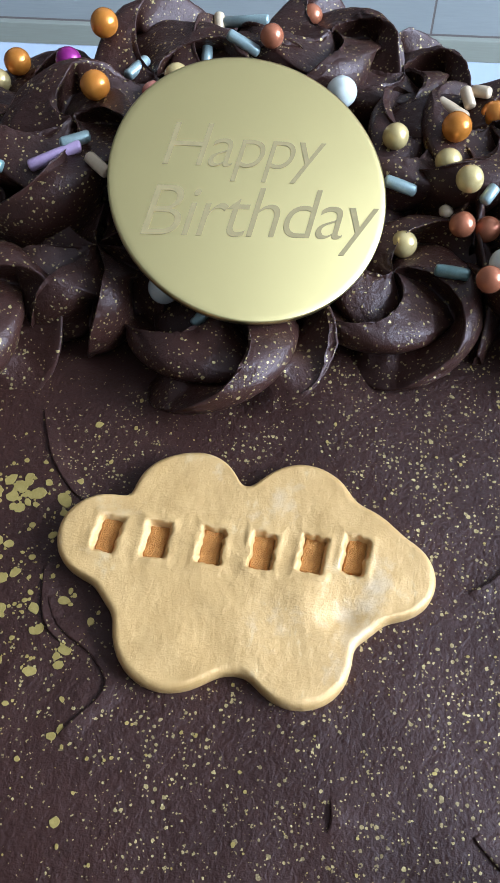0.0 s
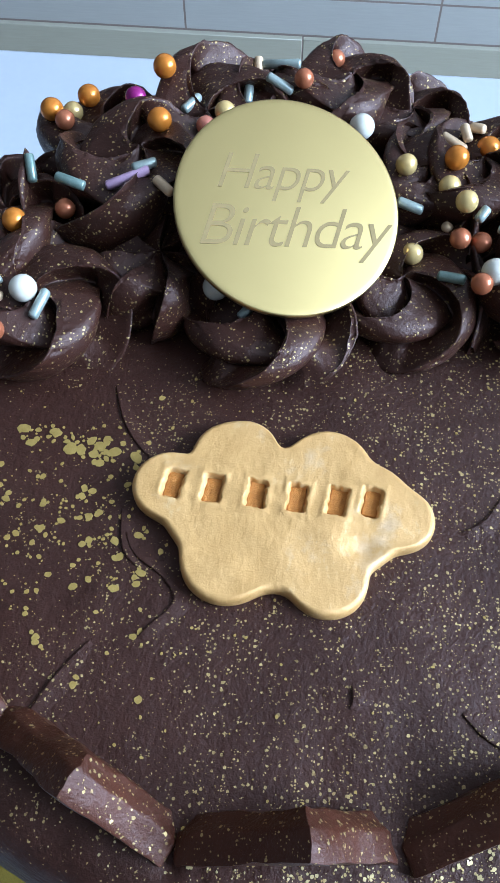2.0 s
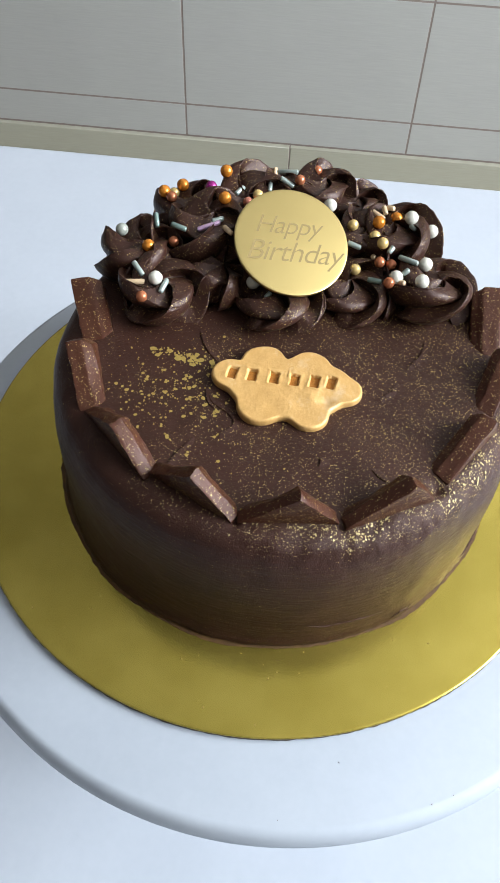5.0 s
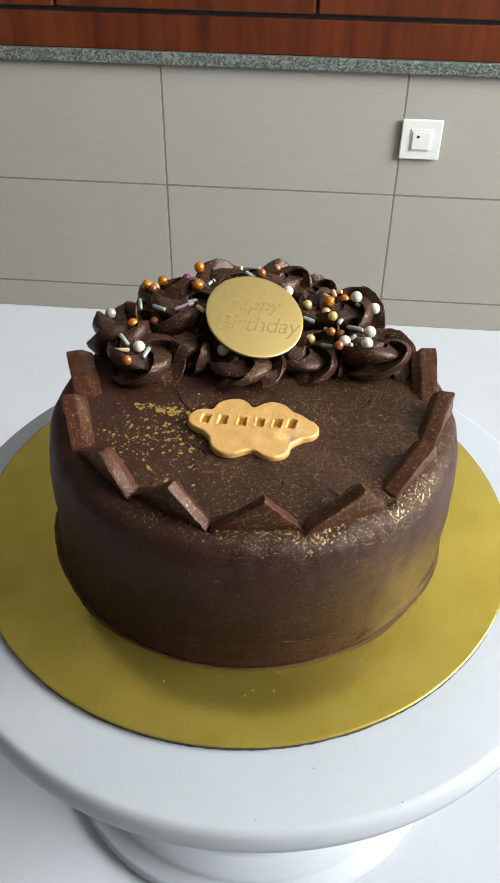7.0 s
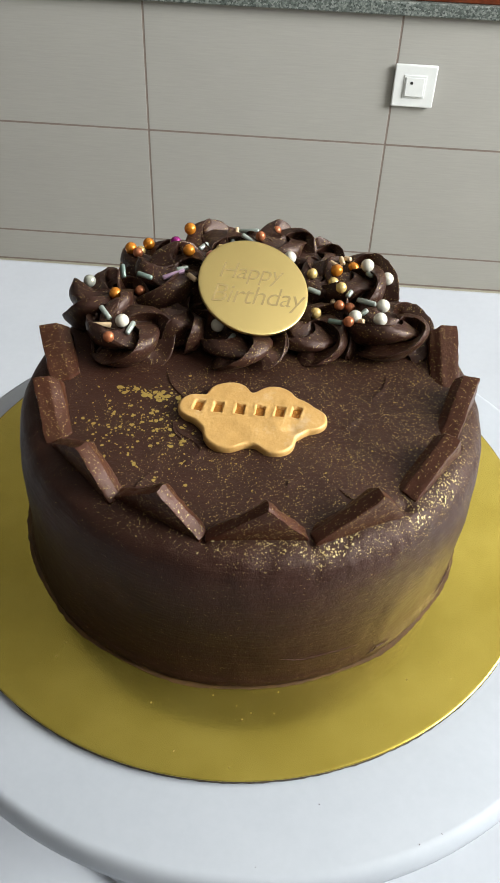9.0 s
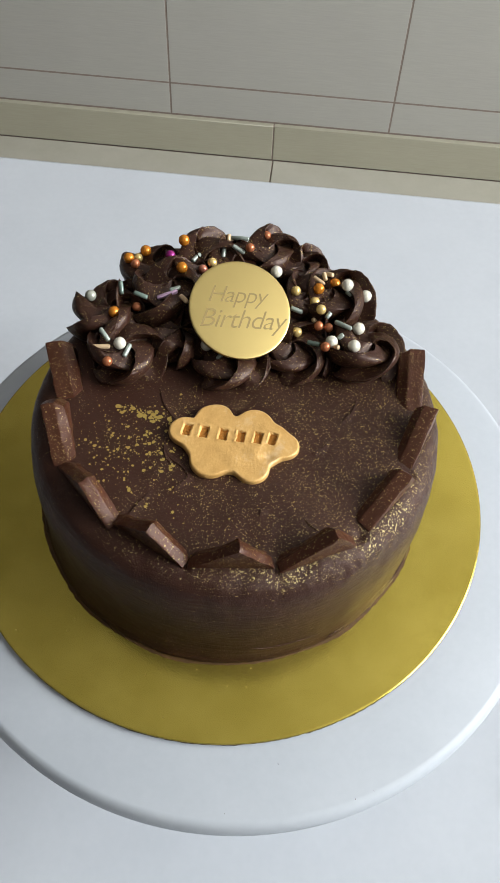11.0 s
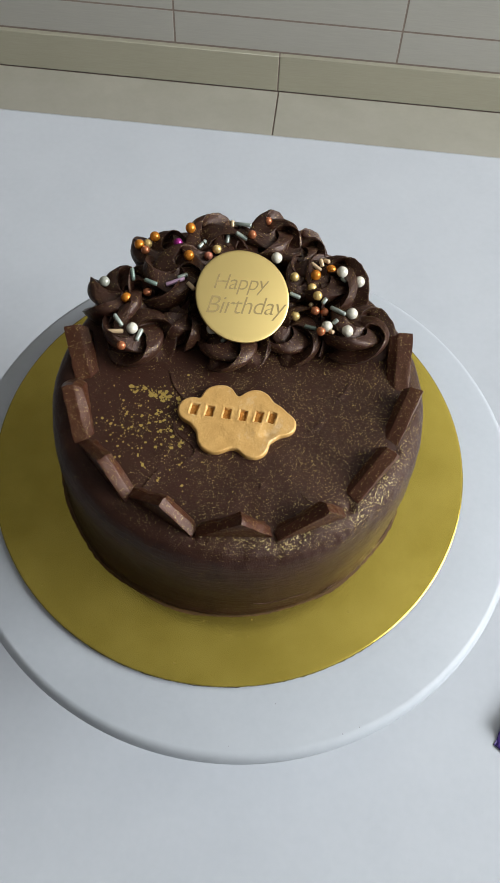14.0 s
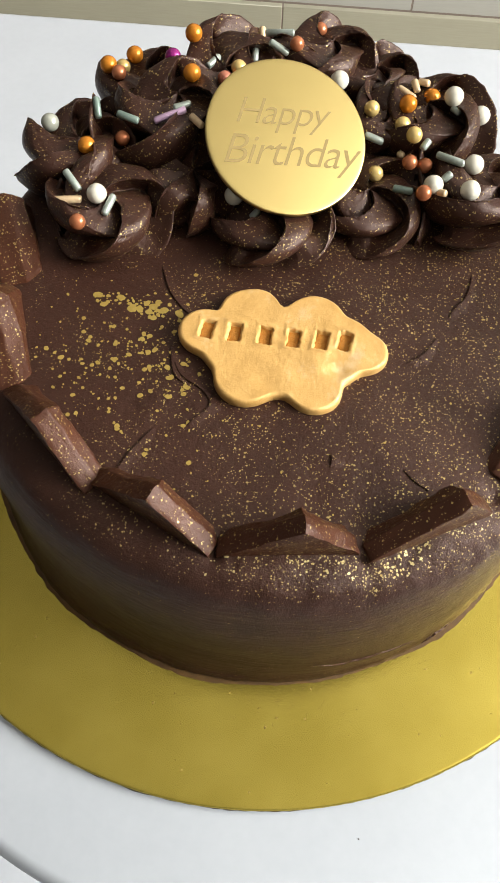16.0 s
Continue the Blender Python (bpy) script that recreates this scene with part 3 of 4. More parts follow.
def torn_fin(seed, owner, back, front, lean):
    """A thin sheet of frosting dragged up between two swirls: thick at the foot, ragged along its upper edge."""
    a, b = Vector(back), Vector(front)
    n, rows = 36, ((0.0, 1.0), (0.35, 0.55), (0.7, 0.28), (0.92, 0.16), (1.0, 0.0))
    across = Vector((b.y - a.y, a.x - b.x, 0)).normalized()
    foot = TOP - 0.003
    verts, faces = [], []
    for i in range(n + 1):
        u = i / n
        top = a.lerp(b, u) + across * 0.0022 * math.sin(u * math.pi) * (1 if seed % 2 else -1)
        top.z += 0.0012 * noise.noise(Vector((u * 6, seed * 3.1, 0))) + 0.0005 * noise.noise(Vector((u * 22, seed * 5.1, 2))) + 0.0016 * math.sin(u * math.pi)
        for h, w in rows:
            z = foot + (top.z - foot) * h
            mid = Vector((top.x, top.y, 0)) - across * lean * (1 - h) * (top.z - foot)
            wide = 0.0030 * w * (0.6 + 0.4 * math.sin(u * math.pi)) + 0.00018
            for side in ((-1, 1) if h < 1 else (0,)):
                q = mid + across * wide * side
                verts.append((q.x, q.y, z))
    per = 2 * (len(rows) - 1) + 1
    ring = [0, 2, 4, 6, 8, 7, 5, 3, 1]
    for i in range(n):
        for j, k in zip(ring, ring[1:]):
            faces.append((i * per + j, i * per + k, (i + 1) * per + k, (i + 1) * per + j))
    faces += [tuple(ring), tuple(n * per + j for j in ring[::-1])]
    back_to = owner.matrix_world.inverted()
    return part("torn_fin", mesh_of("torn_fin", [back_to @ Vector(v) for v in verts], faces), SWIRL, owner)


torn_fin(4, rosettes[3], (0.0335, 0.1375, 1.0140), (0.0352, 0.1165, 1.0025), 0.2)
torn_fin(5, rosettes[0], (-0.0783, 0.1195, 1.0140), (-0.0778, 0.1067, 1.004), 0.2)
torn_fin(6, rosettes[0], (-0.0700, 0.1200, 1.0150), (-0.0763, 0.1055, 1.003), -0.1)
torn_fin(7, rosettes[5], (-0.0720, 0.1480, 1.0240), (-0.0680, 0.1300, 1.013), 0.2)
torn_fin(8, rosettes[9], (0.0300, 0.1480, 1.0200), (0.0330, 0.1360, 1.012), 0.2)
torn_fin(9, rosettes[6], (-0.0300, 0.1580, 1.0230), (-0.0340, 0.1420, 1.016), 0.2)


# ---- chocolate pieces ----
def tablet_mesh(seed, length, share, high, thick):
    """A broken square of bar standing in the xz plane with a corner up: flat back at y = 0, moulded and chamfered face at y = thick, foot sunk below z = 0."""
    bm = bmesh.new()
    crest = share * length
    outline = ((0.0005, -0.012), (0.0, 0.0), (crest * 0.5, high * (0.5 + 0.06 * math.sin(seed))), (crest, high), ((crest + length) / 2, high * (0.5 + 0.07 * math.cos(seed * 2.1))), (length, 0.0), (length - 0.0005, -0.012))
    mid = Vector((length * 0.5, -0.004))
    lv = []
    for y, d in ((0.0, 0.0), (thick * 0.62, 0.0003), (thick, 0.0036)):
        ring = []
        for px, pz in outline:
            q = Vector((px, pz))
            q += (mid - q).normalized() * d
            ring.append(bm.verts.new((q.x, y, q.y)))
        lv.append(ring)
    n = len(outline)
    bm.faces.new(lv[0])
    bm.faces.new(lv[2][::-1])
    for a, b in zip(lv, lv[1:]):
        for i in range(n):
            bm.faces.new((a[i], b[i], b[(i + 1) % n], a[(i + 1) % n]))
    bmesh.ops.recalc_face_normals(bm, faces=bm.faces)
    sharp = [e for e in bm.edges if e.calc_face_angle(0) > 0.25]
    bmesh.ops.bevel(bm, geom=sharp, offset=0.00045, segments=2, affect="EDGES", profile=0.6)
    bmesh.ops.triangulate(bm, faces=[f for f in bm.faces if len(f.verts) > 4])
    bmesh.ops.subdivide_edges(bm, edges=[e for e in bm.edges if e.calc_length() > 0.003], cuts=4, use_grid_fill=True)
    for v in bm.verts:
        v.co += Vector([noise.noise(v.co * 260 + Vector((seed * 5.0, k * 9.0, 0))) * 0.00055 + noise.noise(v.co * 900 + Vector((seed * 5.0, k * 9.0, 4))) * 0.00016 for k in range(3)])
    bmesh.ops.recalc_face_normals(bm, faces=bm.faces)
    for f in bm.faces:
        f.smooth = True
    for e in bm.edges:
        e.smooth = e.calc_face_angle(0) < 0.5
    return bm


def tablet(seed, left, right, share, high, lean=0.0, thick=0.0070):
    """Pushed into the cake so that one corner stands up: its outer face meets the top from left to right, the corner stands over the given share of that line."""
    a, b = Vector((*left, TOP)), Vector((*right, TOP))
    x = b - a
    ob = part("chocolate_piece", tablet_mesh(seed, x.length, share, high, thick), CHOC)
    ob.matrix_world = Matrix.Translation(a) @ pose(0, 0, 0, 0, 0, math.degrees(math.atan2(x.y, x.x))) @ pose(0, 0, 0, lean, 0, 0)
    return tagged(ob, "broken square of milk chocolate bar standing in the cake edge", "chocolate", "chocolate squares round the cake edge")


tablet(1, (-0.1040, 0.1175), (-0.0925, 0.0855), 0.14, 0.0100, 8, 0.0130)
tablet(2, (-0.0975, 0.0850), (-0.0850, 0.0480), 0.30, 0.0120, 10, 0.0105)
tablet(3, (-0.0830, 0.0480), (-0.0535, 0.0186), 0.54, 0.0150, 4, 0.0085)
tablet(4, (-0.0535, 0.0222), (-0.0180, 0.0040), 0.56, 0.0165, 4, 0.0080)
tablet(5, (-0.0162, 0.0046), (0.0206, 0.0090), 0.60, 0.0165, 4, 0.0080)
tablet(6, (0.0236, 0.0070), (0.0560, 0.0240), 0.70, 0.0155, 4, 0.0085)
tablet(7, (0.0612, 0.0320), (0.0815, 0.0612), 0.84, 0.0105, 2, 0.0105)
tablet(8, (0.0800, 0.0672), (0.0918, 0.0985), 0.90, 0.0115, 0, 0.0105)
tablet(9, (0.0850, 0.1015), (0.0845, 0.1345), 0.88, 0.0135, 0, 0.0125)


# a thin smear of buttercream dragged round the foot of the cake
def smear_wobble(v):
    a = math.atan2(v.y, v.x)
    r = math.hypot(v.x, v.y)
    k = 1 + 0.036 * max(0.0, math.cos(a + radians(152))) ** 1.5 + (0.001 + 0.014 * noise.noise(Vector((math.cos(a) * 3, math.sin(a) * 3, 4))) + 0.006 * noise.noise(Vector((a * 30, 0, 9)))) * smoothstep(0.1004, 0.1027, r)
    return Vector((v.x * k, v.y * k, v.z))


part("foot_smear", mesh_of("foot_smear", *lathe([(0.0980, 0.0006), (0.1006, 0.0005), (0.1014, 0.0003), (0.1027, 0.0001)], 360, smear_wobble)), SMEAR, cake, "thin brown smear of buttercream on the gold board")

# ---- plaque ----
LOBES = [(-0.0282, 0.0742, 0.0074), (-0.0166, 0.0828, 0.0073), (-0.0130, 0.0845, 0.0063), (0.0048, 0.0818, 0.0086), (0.0204, 0.0711, 0.0065), (0.0130, 0.0742, 0.0089), (0.0061, 0.0569, 0.0078), (-0.0141, 0.0590, 0.0091), (-0.0040, 0.0690, 0.0152), (-0.0194, 0.0690, 0.0084), (0.0118, 0.0668, 0.0070)]
PX, PY = -0.0040, 0.0695
BARS = [(-0.0270, 0.0742, -8), (-0.0188, 0.0738, -4), (-0.0096, 0.0736, -4), (-0.0012, 0.0734, -5), (0.0070, 0.0735, -7), (0.0138, 0.0740, -9)]


def lobed(x, y):
    """Signed distance to the blended lobes; below zero inside."""
    k = 0.0014
    return -k * math.log(sum(math.exp(-(math.hypot(x - a, y - b) - r) / k) for a, b, r in LOBES))


def plaque_mesh():
    n_a, n_r, thick = 340, 110, 0.0038
    verts, faces = [], []
    edges = []
    for i in range(n_a):
        a = 2 * math.pi * i / n_a
        lo, hi = 0.0, 0.06
        for _ in range(28):
            mid = (lo + hi) / 2
            if lobed(PX + mid * math.cos(a), PY + mid * math.sin(a)) < 0:
                lo = mid
            else:
                hi = mid
        edges.append(lo)
    for i in range(n_a):
        a = 2 * math.pi * i / n_a
        ring = []
        for j in range(1, n_r + 1):
            s = j / n_r
            r = edges[i] * s
            x, y = r * math.cos(a), r * math.sin(a)
            d = min(0.0013, edges[i] - r)
            z = thick - 0.0013 + math.sqrt(max(0.0, 0.0013 ** 2 - (0.0013 - d) ** 2))
            wx, wy = PX + x, PY + y
            z += 0.00025 * noise.noise(Vector((wx * 150, wy * 150, 1))) + 0.00005 * noise.noise(Vector((wx * 900, wy * 600, 2)))
            z -= 0.0009 * math.exp(-(((wx - 0.0125) / 0.0035) ** 2 + ((wy - 0.0635) / 0.0025) ** 2))
            z += 0.0005 * math.exp(-(((wx - 0.0060) / 0.005) ** 2 + ((wy - 0.066) / 0.004) ** 2))
            for bx, by, turn in BARS:
                c, q = math.cos(radians(turn)), math.sin(radians(turn))
                u, v = (wx - bx) * c + (wy - by) * q, -(wx - bx) * q + (wy - by) * c
                if abs(u) < 0.004 and abs(v) < 0.006:
                    ragged = 0.0005 * noise.noise(Vector((wx * 800, wy * 800, 7)))
                    inside = (1 - smoothstep(0.0015, 0.0021, abs(u) + ragged)) * (1 - smoothstep(0.0028, 0.0034, abs(v) + ragged))
                    lip = math.exp(-((max(abs(u) / 0.0026, abs(v) / 0.0037) - 1.0) / 0.22) ** 2)
                    z += -0.0015 * inside + 0.00022 * lip * (0.6 + noise.noise(Vector((wx * 400, wy * 400, 3))))
            ring.append((x, y, z))
        verts += ring
    base = len(verts)
    verts.append((0, 0, thick))
    for i in range(n_a):
        k = (i + 1) % n_a
        faces.append((base, i * n_r, k * n_r))
        for j in range(n_r - 1):
            faces.append((i * n_r + j, i * n_r + j + 1, k * n_r + j + 1, k * n_r + j))
    for z, f in ((0.0010, 1.0), (0.0, 0.985)):
        for i in range(n_a):
            a = 2 * math.pi * i / n_a
            verts.append((edges[i] * f * math.cos(a), edges[i] * f * math.sin(a), z))
    for i in range(n_a):
        k = (i + 1) % n_a
        s, b = base + 1, base + 1 + n_a
        faces.append((i * n_r + n_r - 1, s + i, s + k, k * n_r + n_r - 1))
        faces.append((s + i, b + i, b + k, s + k))
    faces.append(tuple(base + 1 + n_a + i for i in range(n_a - 1, -1, -1)))
    return mesh_of("plaque", verts, faces)


plaque = tagged(empty("fondant_plaque", (PX, PY, TOP - 0.0004)), "lobed gold-painted fondant plaque lying on the cake with six pressed bars", "cake decoration")
part("plate", plaque_mesh(), FONDANT, plaque)
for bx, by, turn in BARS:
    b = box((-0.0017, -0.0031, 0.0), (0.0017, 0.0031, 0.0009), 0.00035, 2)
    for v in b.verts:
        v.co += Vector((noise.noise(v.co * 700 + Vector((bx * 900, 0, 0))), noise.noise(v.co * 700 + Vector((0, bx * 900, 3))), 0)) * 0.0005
    ob = part("pressed_bar", b, GROOVE, plaque, "gold bar pressed into the fondant, groove shade painted in as orange")
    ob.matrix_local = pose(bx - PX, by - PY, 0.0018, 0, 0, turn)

# ---- topper ----
centre = Vector((-0.0088, 0.1353, 1.0237))
ax = Vector((0.0499, 0.0108, -0.0085)).normalized()
up = Vector((-0.0050, 0.0469, 0.0188))
up = (up - ax * up.dot(ax)).normalized()
topper = tagged(empty("cake_topper"), "round gold mirror acrylic topper with engraved lettering leaning on the swirls", "cake topper")
topper.matrix_world = Matrix.Translation(centre) @ Matrix((ax, up, ax.cross(up))).transposed().to_4x4()
part("disc", mesh_of("disc", *lathe([(0, 0.0), (0.0242, 0.0), (0.0252, -0.0001), (0.0256, -0.0002), (0.0256, -0.0016), (0.0252, -0.0020), (0, -0.0020)], 160)), MIRROR_GOLD, topper)


def lettering(words, size, x, y, parent):
    cu = bpy.data.curves.new("lettering", "FONT")
    cu.body, cu.size, cu.extrude, cu.shear, cu.offset, cu.align_x, cu.space_character = words, size, 0.00005, 0.35, -0.00012, "CENTER", 0.92
    tmp = bpy.data.objects.new("tmp", cu)
    scene.collection.objects.link(tmp)
    me = bpy.data.meshes.new_from_object(tmp.evaluated_get(bpy.context.evaluated_depsgraph_get()))
    bpy.data.objects.remove(tmp)
    me.materials.clear()
    ob = part("lettering", me, ENGRAVED, parent, "faint engraved script words")
    ob.location = (x, y, 0.00007)
    return ob


lettering("Happy", 0.0123, -0.0020, 0.0035, topper)
lettering("Birthday", 0.0140, 0.0003, -0.0098, topper)

# ---- gold flakes on the cake ----
def flakes(name, seed, count, spot, smallest, largest, parent, height, paint=FLAKE):
    """Thin curled drops of dried gold paint, laid where spot(random) puts them."""
    rnd = random.Random(seed)
    verts, faces = [], []
    for _ in range(count):
        x, y = spot(rnd)
        size = smallest + (largest - smallest) * rnd.random() ** 2.6
        n = rnd.randint(8, 11)
        turn, long = rnd.random() * 6.3, 1 + rnd.random() * 0.45
        ring = []
        for k in range(n):
            a = 2 * math.pi * k / n
            r = size * (0.80 + 0.30 * rnd.random())
            u, v = r * math.cos(a) * long, r * math.sin(a)
            ring.append((x + u * math.cos(turn) - v * math.sin(turn), y + u * math.sin(turn) + v * math.cos(turn)))
        b = len(verts)
        verts += [(px, py, height(px, py) - 0.0003) for px, py in ring]
        verts += [(x + (px - x) * 0.9, y + (py - y) * 0.9, height(px, py) + 0.00013) for px, py in ring]
        faces.append(tuple(b + n + k for k in range(n)))
        faces += [(b + k, b + (k + 1) % n, b + n + (k + 1) % n, b + n + k) for k in range(n)]
    ob = part(name, mesh_of(name, verts, faces, False), paint, parent, "dried drops of mustard gold paint")
    ob["kind"] = "stuff"
    return ob


def cake_top(x, y):
    """Height of the cake's own surface under a point of its top, in the cake's frame."""
    r = math.hypot(x, y)
    lo = [q for q in prof_top if q[0] <= r][-1]
    hi = [q for q in prof_top if q[0] >= r][0]
    z = lo[1] if hi[0] == lo[0] else lo[1] + (hi[1] - lo[1]) * (r - lo[0]) / (hi[0] - lo[0])
    return cake_wobble(Vector((x, y, z))).z


def streak_spot(rnd):
    u = rnd.choice((0.05, 0.18, 0.30, 0.33, 0.36, 0.50, 0.54, 0.57, 0.70, 0.86)) + rnd.gauss(0, 0.045)
    return -0.062 + 0.036 * u - CX + rnd.gauss(0, 0.0008), 0.0850 - 0.0055 * u - CY + rnd.gauss(0, 0.0015)


def left_spot(rnd):
    while True:
        x, y = rnd.gauss(-0.046, 0.016) - CX, rnd.gauss(0.062, 0.013) - CY
        if math.hypot(x, y) < 0.078 and lobed(x + CX, y + CY) > 0.001:
            return x, y


def rim_spot(rnd):
    a, r = radians(rnd.gauss(-58, 24)), rnd.uniform(0.0880, 0.0985)
    return r * math.cos(a), r * math.sin(a)


def all_spot(rnd):
    while True:
        x, y = rnd.uniform(-0.09, 0.09), rnd.uniform(-0.085, 0.03)
        if math.hypot(x, y) < 0.086 and lobed(x + CX, y + CY) > 0.0006:
            return x, y


flakes("gold_paint_splatter", 3, 95, streak_spot, 0.0002, 0.0013, cake, cake_top)
flakes("gold_paint_splatter", 4, 380, left_spot, 0.00010, 0.00090, cake, cake_top)
flakes("gold_paint_splatter", 5, 900, rim_spot, 0.00008, 0.00040, cake, cake_top, GLINT_FLAKE)
flakes("gold_paint_splatter", 6, 420, all_spot, 0.00010, 0.00036, cake, cake_top)

def board_spot(rnd):
    a, r = radians(rnd.uniform(-150, -20)), rnd.uniform(0.106, 0.138)
    return r * math.cos(a), r * math.sin(a)


flakes("gold_paint_splatter", 7, 90, board_spot, 0.00008, 0.0004, board, lambda x, y: 0.0)


# brown specks, thickest on the board just before the cake's foot
def speck_spot(rnd):
    a, r = radians(rnd.gauss(-88, 20)), 0.1035 + abs(rnd.gauss(0, 0.0060))
    return r * math.cos(a) + CX + 0.0101, r * math.sin(a) + CY - 0.0950


specks = flakes("chocolate_dust", 8, 420, speck_spot, 0.00006, 0.00020, board, lambda x, y: -0.00008, SMEAR)
specks["label"] = "fine brown specks on the gold foil near the cake"

# ---- spatula marks ----
def mark(points, width, height):
    """A low torn lip where the spatula left the buttercream: steep on one side, run out on the other."""
    pts = [Vector((x - CX, y - CY, 0)) for x, y in points]
    path = []
    for i in range(len(pts) - 1):
        a, b, c, d = pts[max(i - 1, 0)], pts[i], pts[i + 1], pts[min(i + 2, len(pts) - 1)]
        for k in range(14):
            t = k / 14
            path.append(0.5 * ((2 * b) + (c - a) * t + (2 * a - 5 * b + 4 * c - d) * t * t + (3 * b - a - 3 * c + d) * t ** 3))
    path.append(pts[-1])
    verts, faces, cross = [], [], ((-4.2, -0.15), (-1.6, 0.50), (-0.2, 1.0), (0.22, 0.95), (0.30, 0.70), (-0.10, 0.20), (0.10, -0.8))
    for i, q in enumerate(path):
        u = i / (len(path) - 1)
        t = (path[min(i + 1, len(path) - 1)] - path[max(i - 1, 0)]).normalized()
        n = Vector((-t.y, t.x, 0))
        f = math.sin(math.pi * min(1, max(0.02, u))) ** 0.5 * (1 + 0.5 * noise.noise(Vector((q.x * 600, q.y * 600, 5))))
        for o, h in cross:
            v = q + n * o * width * f
            verts.append((v.x, v.y, cake_top(v.x, v.y) + h * height * f))
    m = len(cross)
    for i in range(len(path) - 1):
        faces += [(i * m + j, (i + 1) * m + j, (i + 1) * m + j + 1, i * m + j + 1) for j in range(m - 1)]
    return part("spatula_mark", mesh_of("spatula_mark", verts, faces), CAKE, cake)


mark([(-0.0330, 0.0815), (-0.0359, 0.0837), (-0.0406, 0.0900), (-0.0445, 0.0999)], 0.0008, 0.00048)
mark([(-0.0290, 0.0422), (-0.0273, 0.0443), (-0.0232, 0.0500), (-0.0262, 0.0548), (-0.0330, 0.0595), (-0.0365, 0.0665)], 0.0008, 0.00048)
mark([(-0.0310, 0.0560), (-0.0352, 0.0600), (-0.0372, 0.0690)], 0.0008, 0.00048)
mark([(0.0455, 0.0885), (0.0468, 0.0915), (0.0510, 0.0975), (0.0531, 0.1065)], 0.0008, 0.00048)
mark([(0.0326, 0.0706), (0.0350, 0.0718), (0.0380, 0.0745), (0.0416, 0.0805)], 0.0008, 0.00048)
mark([(-0.0470, 0.0245), (-0.0456, 0.0275), (-0.0424, 0.0339), (-0.0377, 0.0407)], 0.0008, 0.00048)
mark([(0.0116, 0.0330), (0.0122, 0.0350), (0.0118, 0.0372)], 0.0008, 0.00048)
mark([(0.0387, 0.0289), (0.0352, 0.0311), (0.0317, 0.0344)], 0.0008, 0.00048)

def crack(points, width, height):
    """A torn lip low on the side of the cake, from angles in degrees and heights over the board."""
    verts, faces, cross = [], [], ((-1.0, -0.3), (-0.3, 0.4), (0.0, 1.0), (0.15, 0.6), (0.25, -0.6))
    n = 40
    for i in range(n + 1):
        u = i / n * (len(points) - 1)
        k = min(int(u), len(points) - 2)
        a = radians(points[k][0] + (points[k + 1][0] - points[k][0]) * (u - k))
        z = points[k][1] + (points[k + 1][1] - points[k][1]) * (u - k) + 0.0008 * noise.noise(Vector((u * 6, 3, width * 900)))
        f = math.sin(math.pi * min(0.97, max(0.03, i / n))) ** 0.5 * (1 + 0.6 * noise.noise(Vector((u * 9, 7, 1))))
        for o, h in cross:
            p = cake_wobble(Vector((0.1016 * math.cos(a), 0.1016 * math.sin(a), z + o * width * f)))
            out = Vector((math.cos(a), math.sin(a), 0)) * h * height * f
            verts.append(p + out)
    m = len(cross)
    for i in range(n):
        faces += [(i * m + j, (i + 1) * m + j, (i + 1) * m + j + 1, i * m + j + 1) for j in range(m - 1)]
    return part("crack", mesh_of("crack", verts, faces), CAKE, cake, "small torn crack in the smooth buttercream side")


crack([(-79, 0.0200), (-74, 0.0184), (-68, 0.0186), (-60, 0.0170)], 0.0004, 0.0003)
crack([(-31, 0.0060), (-26, 0.0065), (-20, 0.0055)], 0.0008, 0.0005)
crack([(-57, 0.0050), (-54, 0.0075), (-50, 0.0060)], 0.0008, 0.0004)
crack([(-65, 0.0420), (-61, 0.0450)], 0.0004, 0.0003)

# ---- sugar pearls and rods ----
PEARL["salmon"] = pearl_paint("salmon_pearl", (0.50, 0.17, 0.11), (0.60, 0.24, 0.16), 0.35)
WORDS = dict(orange="shiny orange sugar pearl lying on the frosting", copper="copper brown sugar pearl lying on the frosting", white="pearly white sugar pearl lying on the frosting", gold="pale gold sugar pearl lying on the frosting",
             grey="dull grey sugar pearl lying on the frosting", purple="single metallic purple sugar pearl on the frosting", salmon="salmon pink sugar pearl lying on the frosting", silver="silver sugar rod sprinkle lying on the frosting",
             teal="dark teal sugar rod sprinkle on the frosting", cream="cream coloured sugar rod sprinkle on the frosting", pink="long lilac sugar rod sprinkle on the frosting")
pearl_meshes, pearl_count = {}, [0]


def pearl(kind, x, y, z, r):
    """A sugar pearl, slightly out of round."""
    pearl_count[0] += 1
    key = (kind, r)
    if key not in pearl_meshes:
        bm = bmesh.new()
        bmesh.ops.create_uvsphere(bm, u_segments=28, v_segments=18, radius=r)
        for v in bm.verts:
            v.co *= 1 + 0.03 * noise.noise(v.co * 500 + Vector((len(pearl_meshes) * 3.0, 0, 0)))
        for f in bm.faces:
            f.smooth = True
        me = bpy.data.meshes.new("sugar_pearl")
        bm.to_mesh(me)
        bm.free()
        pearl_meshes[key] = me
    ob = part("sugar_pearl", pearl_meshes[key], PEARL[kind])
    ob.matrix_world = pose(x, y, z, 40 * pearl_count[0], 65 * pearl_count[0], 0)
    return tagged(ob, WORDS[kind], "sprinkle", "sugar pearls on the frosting")


